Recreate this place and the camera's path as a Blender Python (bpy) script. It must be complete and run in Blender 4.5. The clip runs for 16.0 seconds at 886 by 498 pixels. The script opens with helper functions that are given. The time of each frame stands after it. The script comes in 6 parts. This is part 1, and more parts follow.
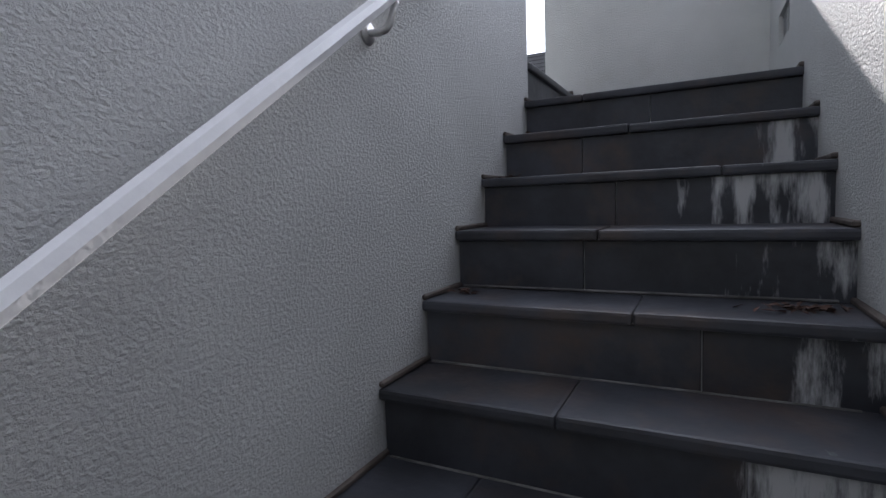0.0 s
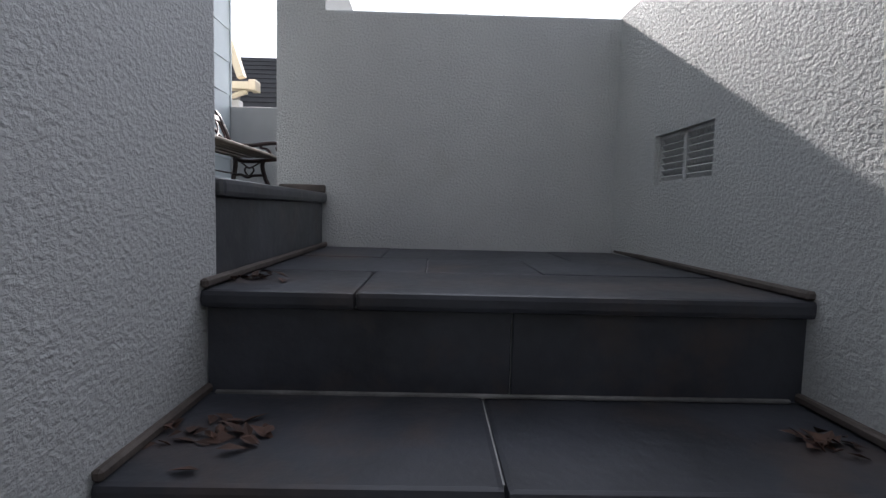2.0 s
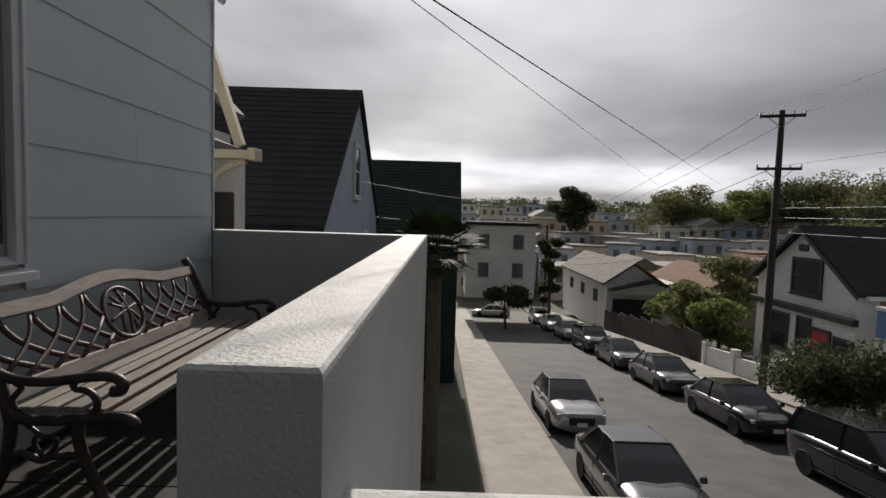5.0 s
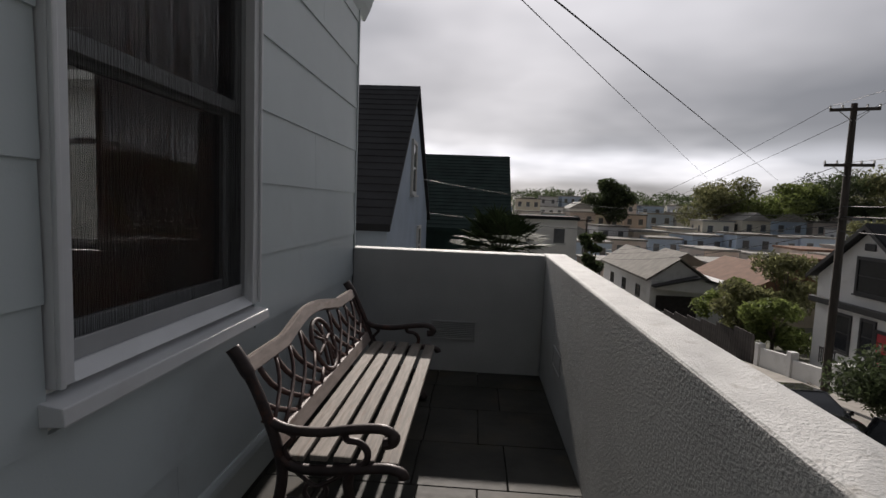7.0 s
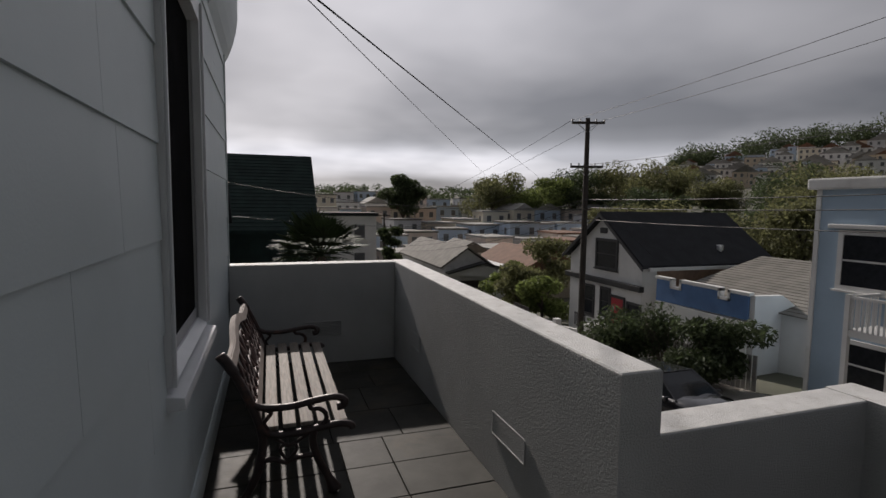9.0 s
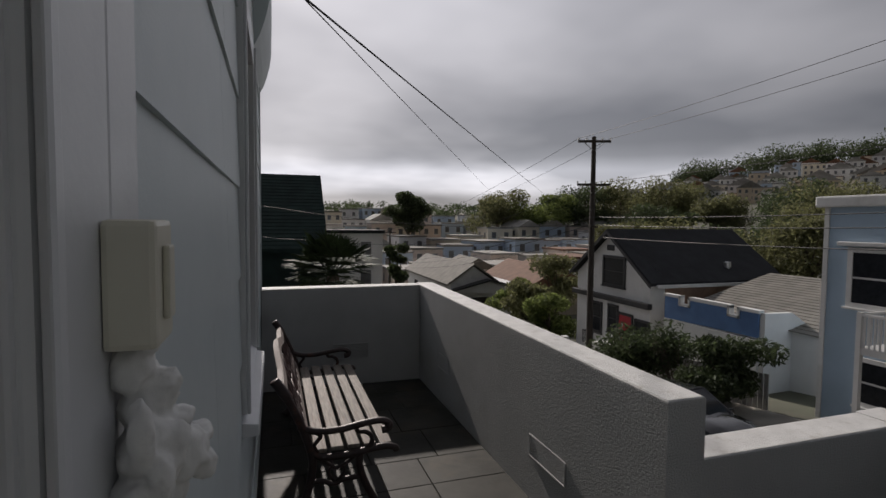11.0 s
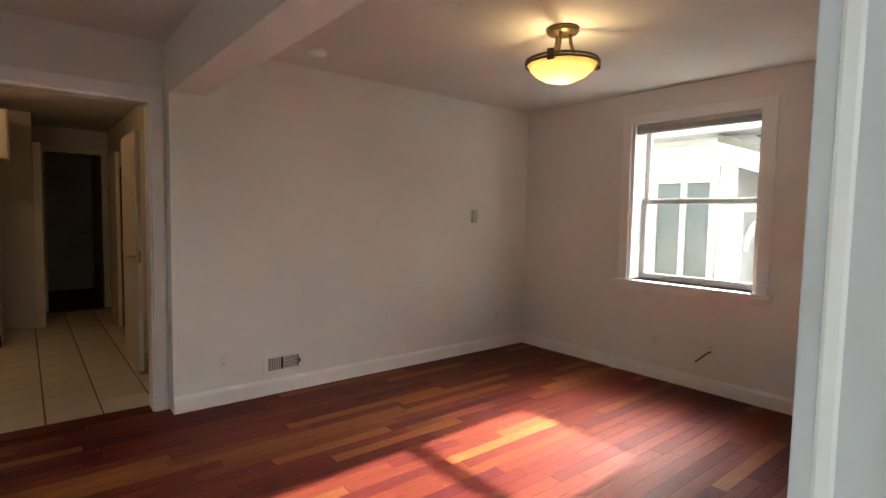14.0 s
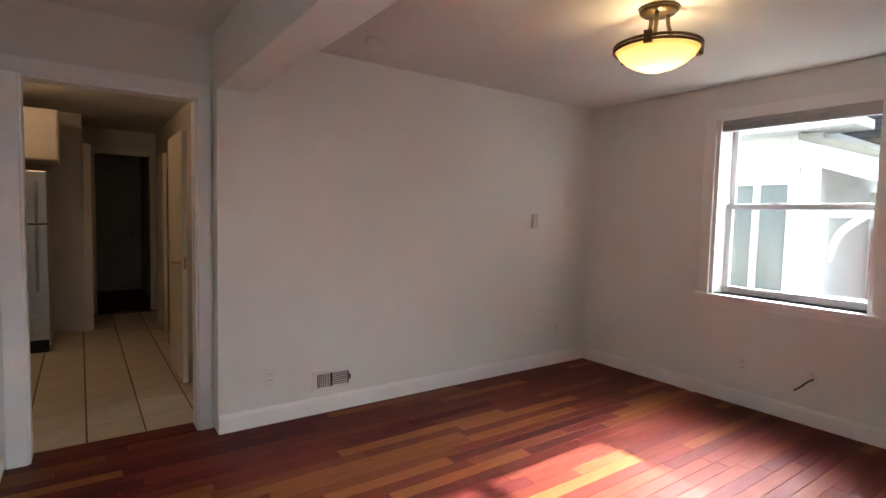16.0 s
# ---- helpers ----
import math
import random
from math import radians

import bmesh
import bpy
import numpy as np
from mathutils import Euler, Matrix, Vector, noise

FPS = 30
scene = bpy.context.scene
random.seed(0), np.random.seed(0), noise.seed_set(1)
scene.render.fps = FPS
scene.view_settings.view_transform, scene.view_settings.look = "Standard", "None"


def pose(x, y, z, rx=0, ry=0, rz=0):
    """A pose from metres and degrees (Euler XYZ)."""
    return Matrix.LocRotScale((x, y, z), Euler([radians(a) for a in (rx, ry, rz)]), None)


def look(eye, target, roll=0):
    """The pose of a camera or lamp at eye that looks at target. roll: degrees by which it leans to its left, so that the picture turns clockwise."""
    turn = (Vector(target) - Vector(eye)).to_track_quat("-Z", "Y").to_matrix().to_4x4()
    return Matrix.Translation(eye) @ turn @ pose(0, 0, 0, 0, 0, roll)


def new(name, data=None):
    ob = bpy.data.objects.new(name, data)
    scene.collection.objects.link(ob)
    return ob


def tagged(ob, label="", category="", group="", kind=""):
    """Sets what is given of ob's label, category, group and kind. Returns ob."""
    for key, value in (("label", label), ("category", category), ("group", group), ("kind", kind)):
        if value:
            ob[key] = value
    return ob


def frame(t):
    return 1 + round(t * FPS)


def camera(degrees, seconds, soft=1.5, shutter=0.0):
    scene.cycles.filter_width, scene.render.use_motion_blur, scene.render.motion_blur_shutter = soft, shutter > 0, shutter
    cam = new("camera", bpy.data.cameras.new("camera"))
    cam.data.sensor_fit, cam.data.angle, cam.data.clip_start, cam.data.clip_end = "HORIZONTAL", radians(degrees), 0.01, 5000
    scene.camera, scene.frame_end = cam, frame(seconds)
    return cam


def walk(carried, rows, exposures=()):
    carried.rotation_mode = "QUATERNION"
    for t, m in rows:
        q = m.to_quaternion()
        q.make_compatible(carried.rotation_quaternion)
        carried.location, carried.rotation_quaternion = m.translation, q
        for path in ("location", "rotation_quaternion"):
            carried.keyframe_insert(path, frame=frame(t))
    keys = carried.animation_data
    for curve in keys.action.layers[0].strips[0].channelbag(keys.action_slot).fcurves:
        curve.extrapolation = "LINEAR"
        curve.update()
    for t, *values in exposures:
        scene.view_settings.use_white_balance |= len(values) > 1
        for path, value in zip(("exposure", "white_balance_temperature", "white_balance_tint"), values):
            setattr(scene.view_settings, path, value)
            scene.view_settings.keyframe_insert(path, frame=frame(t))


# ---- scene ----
cam = camera(81.5, 16.0)
PATH = [
    (0, (2.274, -6.366, -0.635), (1.369, -4.591, -0.805), -2.0),
    (0.5, (2.07, -5.994, -0.519), (1.691, -4.036, -0.658), 0.4),
    (1, (1.992, -5.635, -0.343), (1.789, -3.65, -0.482), 1.6),
    (1.5, (1.952, -5.267, -0.232), (1.947, -3.271, -0.364), 2.1),
    (2, (1.937, -4.956, -0.045), (1.976, -2.962, -0.199), 1.4),
    (2.5, (1.945, -4.698, 0.135), (1.971, -2.704, -0.01), 2.0),
    (3, (1.921, -4.476, 0.328), (1.881, -2.481, 0.189), 2.5),
    (3.5, (1.916, -4.281, 0.511), (1.865, -2.286, 0.371), 2.4),
    (3.7, (1.906, -4.202, 0.584), (1.837, -2.208, 0.443), 2.3),
    (4.4, (1.83, -3.93, 0.83), (1.74, -1.93, 0.69), 2.0),
    (5.2, (1.62, -3.64, 1.08), (1.63, -1.64, 0.95), 1.7),
    (6, (1.308, -3.492, 1.186), (1.292, -1.496, 1.058), 1.3),
    (6.5, (1.079, -3.517, 1.205), (0.765, -1.547, 1.061), 2.2),
    (7, (0.887, -3.671, 1.207), (0.76, -1.683, 1.035), 2.2),
    (7.5, (0.77, -3.91, 1.22), (0.781, -1.917, 1.051), 1.9),
    (8, (0.608, -4.168, 1.267), (0.838, -2.188, 1.109), 2.5),
    (8.5, (0.431, -4.367, 1.32), (0.864, -2.423, 1.137), 1.6),
    (9, (0.32, -4.482, 1.386), (0.959, -2.595, 1.215), 0.7),
    (10.2, (0.19, -4.54, 1.46), (0.84, -2.66, 1.33), 0.6),
    (11.5, (0.069, -4.541, 1.454), (0.598, -2.615, 1.369), 0.6),
    (12, (0.048, -4.593, 1.432), (-0.19, -2.609, 1.355), 1.5),
    (12.5, (0.042, -4.696, 1.407), (-0.748, -2.86, 1.347), 1.7),
    (13, (0.027, -4.787, 1.397), (-1.133, -3.16, 1.315), 1.4),
    (13.5, (0.002, -4.821, 1.388), (-1.396, -3.394, 1.281), 1.0),
    (14, (-0.034, -4.803, 1.38), (-1.579, -3.539, 1.248), 1.1),
    (14.5, (-0.107, -4.771, 1.379), (-1.708, -3.579, 1.245), 1.3),
    (15, (-0.173, -4.758, 1.381), (-1.775, -3.569, 1.244), 1.6),
    (15.5, (-0.271, -4.747, 1.389), (-1.904, -3.6, 1.252), 1.6),
    (16, (-0.432, -4.734, 1.411), (-2.061, -3.582, 1.28), 1.4),
]
EXPOSURES = [(0, 2.85, 6050, 15), (1.0, 2.6, 6080, 15), (2.0, 2.38, 6200, 14), (2.5, 1.8, 6300, 14), (3.0, 1.08, 6500, 12), (3.7, 0.28, 6700, 11), (5.8, 0.05, 6600, 14), (7.2, 0.08, 6600, 14), (8.2, -0.12, 6570, 14), (9.2, -0.15, 6550, 15), (12.2, -0.15, 6500, 15),
             (12.7, -0.05, 6450, 12), (13.2, 1.05, 6450, 11), (13.7, 2.5, 6650, 5), (14.1, 3.1, 6250, 4), (14.8, 3.2, 6000, 5), (15.4, 3.25, 5750, 5), (16, 3.25, 5750, 5)]
walk(cam, [(t, look(eye, target, roll)) for t, eye, target, roll in PATH], EXPOSURES)

# ---- world and sun ----
SUN_ELEVATION, SUN_AZIMUTH = radians(30.0), radians(-1.5)   # azimuth from +y towards +x
world = bpy.data.worlds.new("overcast_sky")
scene.world = world
world.use_nodes = True
wn, wl = world.node_tree.nodes, world.node_tree.links
wn.clear()
sky = wn.new("ShaderNodeTexSky")
sky.sky_type, sky.sun_disc = "NISHITA", False
sky.sun_elevation, sky.sun_rotation = SUN_ELEVATION, SUN_AZIMUTH
geo = wn.new("ShaderNodeTexCoord")
split = wn.new("ShaderNodeSeparateXYZ")
wl.new(geo.outputs["Generated"], split.inputs[0])


def wmath(op, a, b=0.0, c=0.0):
    n = wn.new("ShaderNodeMath")
    n.operation = op
    for i, v in enumerate((a, b, c)):
        if isinstance(v, (int, float)):
            n.inputs[i].default_value = v
        else:
            wl.new(v, n.inputs[i])
    return n.outputs[0]


# cloud sheet: the direction projected on a flat layer overhead
up = wmath("MAXIMUM", split.outputs["Z"], 0.0)
den = wmath("ADD", up, 0.20)
flat = wn.new("ShaderNodeCombineXYZ")
wl.new(wmath("DIVIDE", split.outputs["X"], den), flat.inputs[0])
wl.new(wmath("DIVIDE", split.outputs["Y"], den), flat.inputs[1])
cloud = wn.new("ShaderNodeTexNoise")
cloud.inputs["Scale"].default_value, cloud.inputs["Detail"].default_value, cloud.inputs["Roughness"].default_value = 0.62, 4.0, 0.45
wl.new(flat.outputs[0], cloud.inputs["Vector"])
tone = wn.new("ShaderNodeValToRGB")
tone.color_ramp.elements[0].position, tone.color_ramp.elements[0].color = 0.40, (0.36, 0.375, 0.405, 1)
tone.color_ramp.elements[1].position, tone.color_ramp.elements[1].color = 0.60, (0.74, 0.75, 0.78, 1)
wl.new(cloud.outputs["Fac"], tone.inputs["Fac"])
# height bands: bright gap under the cloud deck, haze at the horizon, brighter cloud near the hidden sun
band = wn.new("ShaderNodeValToRGB")
cr = band.color_ramp
cr.elements[0].position, cr.elements[0].color = 0.0, (0.55, 0.56, 0.58, 1)
cr.elements[1].position, cr.elements[1].color = 1.0, (0.8, 0.8, 0.8, 1)
for p, v in ((0.02, 0.66), (0.045, 0.80), (0.062, 1.55), (0.095, 1.85), (0.120, 1.0), (0.145, 0.74), (0.22, 0.66), (0.30, 0.78), (0.42, 0.95)):
    e = cr.elements.new(p)
    e.color = (v, v, v, 1)
wob = wn.new("ShaderNodeTexNoise")
wob.inputs["Scale"].default_value, wob.inputs["Detail"].default_value = 5.0, 3.0
wl.new(geo.outputs["Generated"], wob.inputs["Vector"])
wl.new(wmath("ADD", split.outputs["Z"], wmath("MULTIPLY", wmath("SUBTRACT", wob.outputs["Fac"], 0.5), 0.03)), band.inputs["Fac"])
sun_dir = Vector((math.sin(SUN_AZIMUTH) * math.cos(SUN_ELEVATION), math.cos(SUN_AZIMUTH) * math.cos(SUN_ELEVATION), math.sin(SUN_ELEVATION)))
dot = wn.new("ShaderNodeVectorMath")
dot.operation = "DOT_PRODUCT"
wl.new(geo.outputs["Generated"], dot.inputs[0])
dot.inputs[1].default_value = sun_dir
glow = wmath("POWER", wmath("MAXIMUM", dot.outputs["Value"], 0.0), 14.0)
around = wmath("POWER", wmath("MULTIPLY_ADD", dot.outputs["Value"], 0.5, 0.5), 2.5)
lift = wmath("ADD", wmath("MULTIPLY", glow, 0.45), wmath("MULTIPLY_ADD", around, 1.05, 0.10))
cl = wn.new("ShaderNodeMix")
cl.data_type, cl.blend_type = "RGBA", "MULTIPLY"
cl.inputs["Factor"].default_value = 1.0
wl.new(tone.outputs["Color"], cl.inputs["A"])
wl.new(band.outputs["Color"], cl.inputs["B"])
bg_cloud = wn.new("ShaderNodeBackground")
wl.new(cl.outputs["Result"], bg_cloud.inputs["Color"])
wl.new(wmath("MULTIPLY", lift, 1.0), bg_cloud.inputs["Strength"])
bg_sky = wn.new("ShaderNodeBackground")
bg_sky.inputs["Strength"].default_value = 0.05
wl.new(sky.outputs["Color"], bg_sky.inputs["Color"])
mix = wn.new("ShaderNodeMixShader")
mix.inputs["Fac"].default_value = 0.90
wl.new(bg_sky.outputs[0], mix.inputs[1])
wl.new(bg_cloud.outputs[0], mix.inputs[2])
wout = wn.new("ShaderNodeOutputWorld")
wl.new(mix.outputs[0], wout.inputs["Surface"])

sun = new("sun", bpy.data.lights.new("sun", "SUN"))
sun.data.energy, sun.data.angle, sun.data.color = 4.0, radians(0.9), (1.0, 0.94, 0.86)
sun.matrix_world = look(sun_dir * 40, (0, 0, 0))


# ---- materials ----
def material(name, color, rough=0.6, metal=0.0, spec=0.5, var=0.12, scale=6.0, bump=0.0, bump_scale=60.0, dirt=None, dirt_amount=0.0,
             dirt_scale=1.5, stretch=(1, 1, 1), per_object=0.0, island=0.0, rough_var=0.1, bump_dist=0.004, coat=0.0, ramp_colors=None, through_light=0.0):
    """A painted or mineral surface: two scales of colour change, roughness change and relief."""
    m = bpy.data.materials.new(name)
    m.use_nodes = True
    nt = m.node_tree
    n, l = nt.nodes, nt.links
    b = n["Principled BSDF"]
    b.inputs["Roughness"].default_value, b.inputs["Metallic"].default_value = rough, metal
    b.inputs["Specular IOR Level"].default_value = spec
    b.inputs["Coat Weight"].default_value = coat
    tc = n.new("ShaderNodeTexCoord")
    mp = n.new("ShaderNodeMapping")
    mp.inputs["Scale"].default_value = stretch
    l.new(tc.outputs["Object"], mp.inputs["Vector"])
    src = mp.outputs["Vector"]

    def tex(s, detail=4.0, r=0.55):
        t = n.new("ShaderNodeTexNoise")
        t.inputs["Scale"].default_value, t.inputs["Detail"].default_value, t.inputs["Roughness"].default_value = s, detail, r
        l.new(src, t.inputs["Vector"])
        return t.outputs["Fac"]

    def blend(fac, a, c, mode="MIX"):
        x = n.new("ShaderNodeMix")
        x.data_type, x.blend_type = "RGBA", mode
        for sock, v in ((x.inputs["Factor"], fac), (x.inputs["A"], a), (x.inputs["B"], c)):
            if isinstance(v, (int, float)):
                sock.default_value = v
            elif isinstance(v, tuple):
                sock.default_value = (*v[:3], 1)
            else:
                l.new(v, sock)
        return x.outputs["Result"]

    def ramp(fac, lo, hi):
        r = n.new("ShaderNodeMapRange")
        r.inputs["From Min"].default_value, r.inputs["From Max"].default_value = lo, hi
        l.new(fac, r.inputs["Value"])
        return r.outputs["Result"]

    dark = tuple(c * (1 - var) for c in color)
    light = tuple(min(1, c * (1 + var)) for c in color)
    col = blend(ramp(tex(scale), 0.35, 0.65), dark, light)
    fine = tex(scale * 9, 3)
    col = blend(var * 0.6, col, blend(ramp(fine, 0.3, 0.7), tuple(c * 0.7 for c in color), light))
    if dirt:
        col = blend(0.0, col, dirt) if dirt_amount == 0 else blend(ramp(tex(dirt_scale, 6, 0.65), 0.62 - 0.25 * dirt_amount, 0.80 - 0.1 * dirt_amount), col, dirt)
    if per_object or island:
        info = n.new("ShaderNodeObjectInfo").outputs["Random"] if per_object else n.new("ShaderNodeNewGeometry").outputs["Random Per Island"]
        amount = per_object or island
        g = n.new("ShaderNodeMapRange")
        g.inputs["To Min"].default_value, g.inputs["To Max"].default_value = 1 - amount, 1 + amount
        l.new(info, g.inputs["Value"])
        hs = n.new("ShaderNodeHueSaturation")
        l.new(col, hs.inputs["Color"])
        l.new(g.outputs["Result"], hs.inputs["Value"])
        col = hs.outputs["Color"]
    if ramp_colors:
        rc = n.new("ShaderNodeValToRGB")
        rc.color_ramp.elements[0].color, rc.color_ramp.elements[1].color = (*ramp_colors[0], 1), (*ramp_colors[-1], 1)
        for k, c in enumerate(ramp_colors[1:-1]):
            rc.color_ramp.elements.new((k + 1) / (len(ramp_colors) - 1)).color = (*c, 1)
        l.new(n.new("ShaderNodeObjectInfo").outputs["Random"], rc.inputs["Fac"])
        grain = ramp(tex(scale * 2.5, 5), 0.25, 0.75)
        shade = n.new("ShaderNodeHueSaturation")
        gv = n.new("ShaderNodeMapRange")
        gv.inputs["To Min"].default_value, gv.inputs["To Max"].default_value = 1 - var, 1 + var
        l.new(grain, gv.inputs["Value"])
        l.new(gv.outputs["Result"], shade.inputs["Value"])
        l.new(rc.outputs["Color"], shade.inputs["Color"])
        col = shade.outputs["Color"]
    l.new(col, b.inputs["Base Color"])
    if through_light:
        tr, ms = n.new("ShaderNodeBsdfTranslucent"), n.new("ShaderNodeMixShader")
        l.new(col, tr.inputs["Color"])
        ms.inputs["Fac"].default_value = through_light
        l.new(b.outputs[0], ms.inputs[1])
        l.new(tr.outputs[0], ms.inputs[2])
        l.new(ms.outputs[0], n["Material Output"].inputs["Surface"])
    rr = n.new("ShaderNodeMapRange")
    rr.inputs["To Min"].default_value, rr.inputs["To Max"].default_value = max(0.02, rough - rough_var), min(1, rough + rough_var)
    l.new(fine, rr.inputs["Value"])
    l.new(rr.outputs["Result"], b.inputs["Roughness"])
    if bump:
        bp = n.new("ShaderNodeBump")
        bp.inputs["Strength"].default_value, bp.inputs["Distance"].default_value = bump, bump_dist
        l.new(tex(bump_scale, 4, 0.6), bp.inputs["Height"])
        l.new(bp.outputs["Normal"], b.inputs["Normal"])
    return m


def lamp_material(name, color, strength):
    m = bpy.data.materials.new(name)
    m.use_nodes = True
    b = m.node_tree.nodes["Principled BSDF"]
    b.inputs["Base Color"].default_value = (*color, 1)
    b.inputs["Emission Color"].default_value = (*color, 1)
    b.inputs["Emission Strength"].default_value = strength
    return m


def glass_material(name, tint=(1, 1, 1), rough=0.0):
    m = bpy.data.materials.new(name)
    m.use_nodes = True
    b = m.node_tree.nodes["Principled BSDF"]
    b.inputs["Base Color"].default_value = (*tint, 1)
    b.inputs["Roughness"].default_value = rough
    b.inputs["Transmission Weight"].default_value = 1.0
    b.inputs["IOR"].default_value = 1.45
    return m


M = dict(
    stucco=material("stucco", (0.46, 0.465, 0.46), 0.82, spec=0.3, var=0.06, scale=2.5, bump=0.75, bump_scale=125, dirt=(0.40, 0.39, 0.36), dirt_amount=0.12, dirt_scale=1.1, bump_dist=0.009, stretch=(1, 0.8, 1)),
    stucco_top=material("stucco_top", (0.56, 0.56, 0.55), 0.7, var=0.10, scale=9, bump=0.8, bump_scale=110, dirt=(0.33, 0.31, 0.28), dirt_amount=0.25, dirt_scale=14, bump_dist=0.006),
    slate=material("slate", (0.060, 0.062, 0.068), 0.42, var=0.35, scale=5, bump=0.35, bump_scale=26, dirt=(0.11, 0.085, 0.07), dirt_amount=0.35, dirt_scale=3.2, per_object=0.22),
    slate_pale=material("slate_pale", (0.050, 0.049, 0.043), 0.6, spec=0.12, var=0.25, scale=3.5, bump=0.4, bump_scale=18, dirt=(0.082, 0.070, 0.052), dirt_amount=0.4, dirt_scale=2.3, per_object=0.16),
    mortar=material("mortar", (0.045, 0.043, 0.040), 0.9, var=0.3, scale=20, bump=0.4, bump_scale=120),
    lime=material("lime_stain", (0.40, 0.40, 0.39), 0.8, var=0.3, scale=18, bump=0.3, bump_scale=70),
    skirting=material("stair_skirting", (0.075, 0.06, 0.052), 0.7, var=0.35, scale=14, bump=0.4, bump_scale=60),
    siding=material("siding_paint", (0.53, 0.59, 0.605), 0.5, var=0.035, scale=1.6, bump=0.12, bump_scale=130, dirt=(0.47, 0.51, 0.52), dirt_amount=0.1, per_object=0.02),
    trim=material("white_trim", (0.62, 0.635, 0.65), 0.4, var=0.04, scale=5, bump=0.08, bump_scale=90, dirt=(0.5, 0.5, 0.48), dirt_amount=0.08),
    sash=material("window_sash_grey", (0.36, 0.37, 0.38), 0.45, var=0.06, scale=6),
    plaster=material("room_plaster", (0.80, 0.80, 0.755), 0.75, var=0.02, scale=1.5, bump=0.10, bump_scale=160),
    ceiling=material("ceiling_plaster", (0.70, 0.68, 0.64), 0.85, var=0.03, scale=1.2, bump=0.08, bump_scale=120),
    base=material("baseboard_paint", (0.88, 0.87, 0.85), 0.42, var=0.03, scale=4),
    cream=material("cream_door_paint", (0.70, 0.60, 0.47), 0.4, var=0.04, scale=4),
    kitchen=material("kitchen_plaster", (0.62, 0.55, 0.46), 0.75, var=0.03, scale=2, bump=0.08, bump_scale=120),
    tile=material("kitchen_tile", (0.66, 0.56, 0.42), 0.32, var=0.08, scale=4, per_object=0.05, bump=0.06, bump_scale=25),
    grout=material("tile_grout", (0.20, 0.13, 0.08), 0.9, var=0.2, scale=30),
    wood=material("floor_board_cherry", (0.105, 0.030, 0.014), 0.44, spec=0.08, ramp_colors=((0.058, 0.008, 0.010), (0.095, 0.015, 0.012), (0.120, 0.024, 0.013), (0.098, 0.015, 0.011), (0.215, 0.080, 0.024)), var=0.22, scale=5, stretch=(8, 0.55, 1), per_object=0.30, bump=0.05, bump_scale=22, rough_var=0.08),
    subfloor=material("subfloor", (0.05, 0.02, 0.012), 0.8),
    iron=material("bench_iron", (0.040, 0.027, 0.026), 0.48, metal=0.2, var=0.3, scale=20, bump=0.25, bump_scale=70, dirt=(0.13, 0.05, 0.03), dirt_amount=0.2, dirt_scale=12),
    grille=material("bench_grille_brown", (0.075, 0.040, 0.034), 0.6, var=0.25, scale=20, bump=0.15, bump_scale=60),
    slat=material("weathered_slat", (0.215, 0.19, 0.165), 0.7, spec=0.25, var=0.28, scale=6, stretch=(14, 1.2, 3), bump=0.35, bump_scale=20, dirt=(0.16, 0.10, 0.07), dirt_amount=0.3, dirt_scale=5, per_object=0.12),
    rail_wood=material("bench_rail_wood", (0.23, 0.19, 0.17), 0.62, var=0.22, scale=7, stretch=(9, 1.2, 3), bump=0.25, bump_scale=18, dirt=(0.12, 0.07, 0.05), dirt_amount=0.25, dirt_scale=4),
    handrail=material("handrail_paint", (0.74, 0.74, 0.76), 0.35, var=0.06, scale=8, bump=0.15, bump_scale=40),
    steel=material("brushed_steel", (0.42, 0.40, 0.37), 0.33, metal=1.0, var=0.08, scale=3, stretch=(1, 1, 18)),
    bronze=material("aged_bronze", (0.20, 0.145, 0.075), 0.34, metal=0.9, var=0.2, scale=12),
    brass=material("brass", (0.45, 0.30, 0.12), 0.3, metal=1.0, var=0.1),
    chrome=material("worn_aluminium", (0.5, 0.5, 0.5), 0.38, metal=0.9, var=0.1, scale=20),
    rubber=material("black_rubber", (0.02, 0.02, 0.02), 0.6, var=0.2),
    plastic=material("ivory_plastic", (0.62, 0.60, 0.50), 0.42, var=0.04),
    white_plastic=material("white_plastic", (0.78, 0.76, 0.73), 0.4, var=0.03),
    dark=material("dark_void", (0.02, 0.02, 0.022), 0.8, var=0.2),
    figure=material("white_plaster_figure", (0.72, 0.72, 0.70), 0.6, var=0.08, scale=30, bump=0.2, bump_scale=90, dirt=(0.4, 0.39, 0.36), dirt_amount=0.2, dirt_scale=30),
    leaf_litter=material("dry_leaf", (0.065, 0.034, 0.024), 0.85, var=0.35, scale=30, island=0.4),
    blind=material("window_blind", (0.55, 0.55, 0.54), 0.6, var=0.04),
)
M["glass"] = glass_material("window_glass")
M["glass_dim"] = glass_material("screened_window_glass", (0.45, 0.46, 0.48))


M["screen"] = material("insect_screen_mesh", (0.02, 0.02, 0.021), 0.9, spec=0.1, var=0.2)


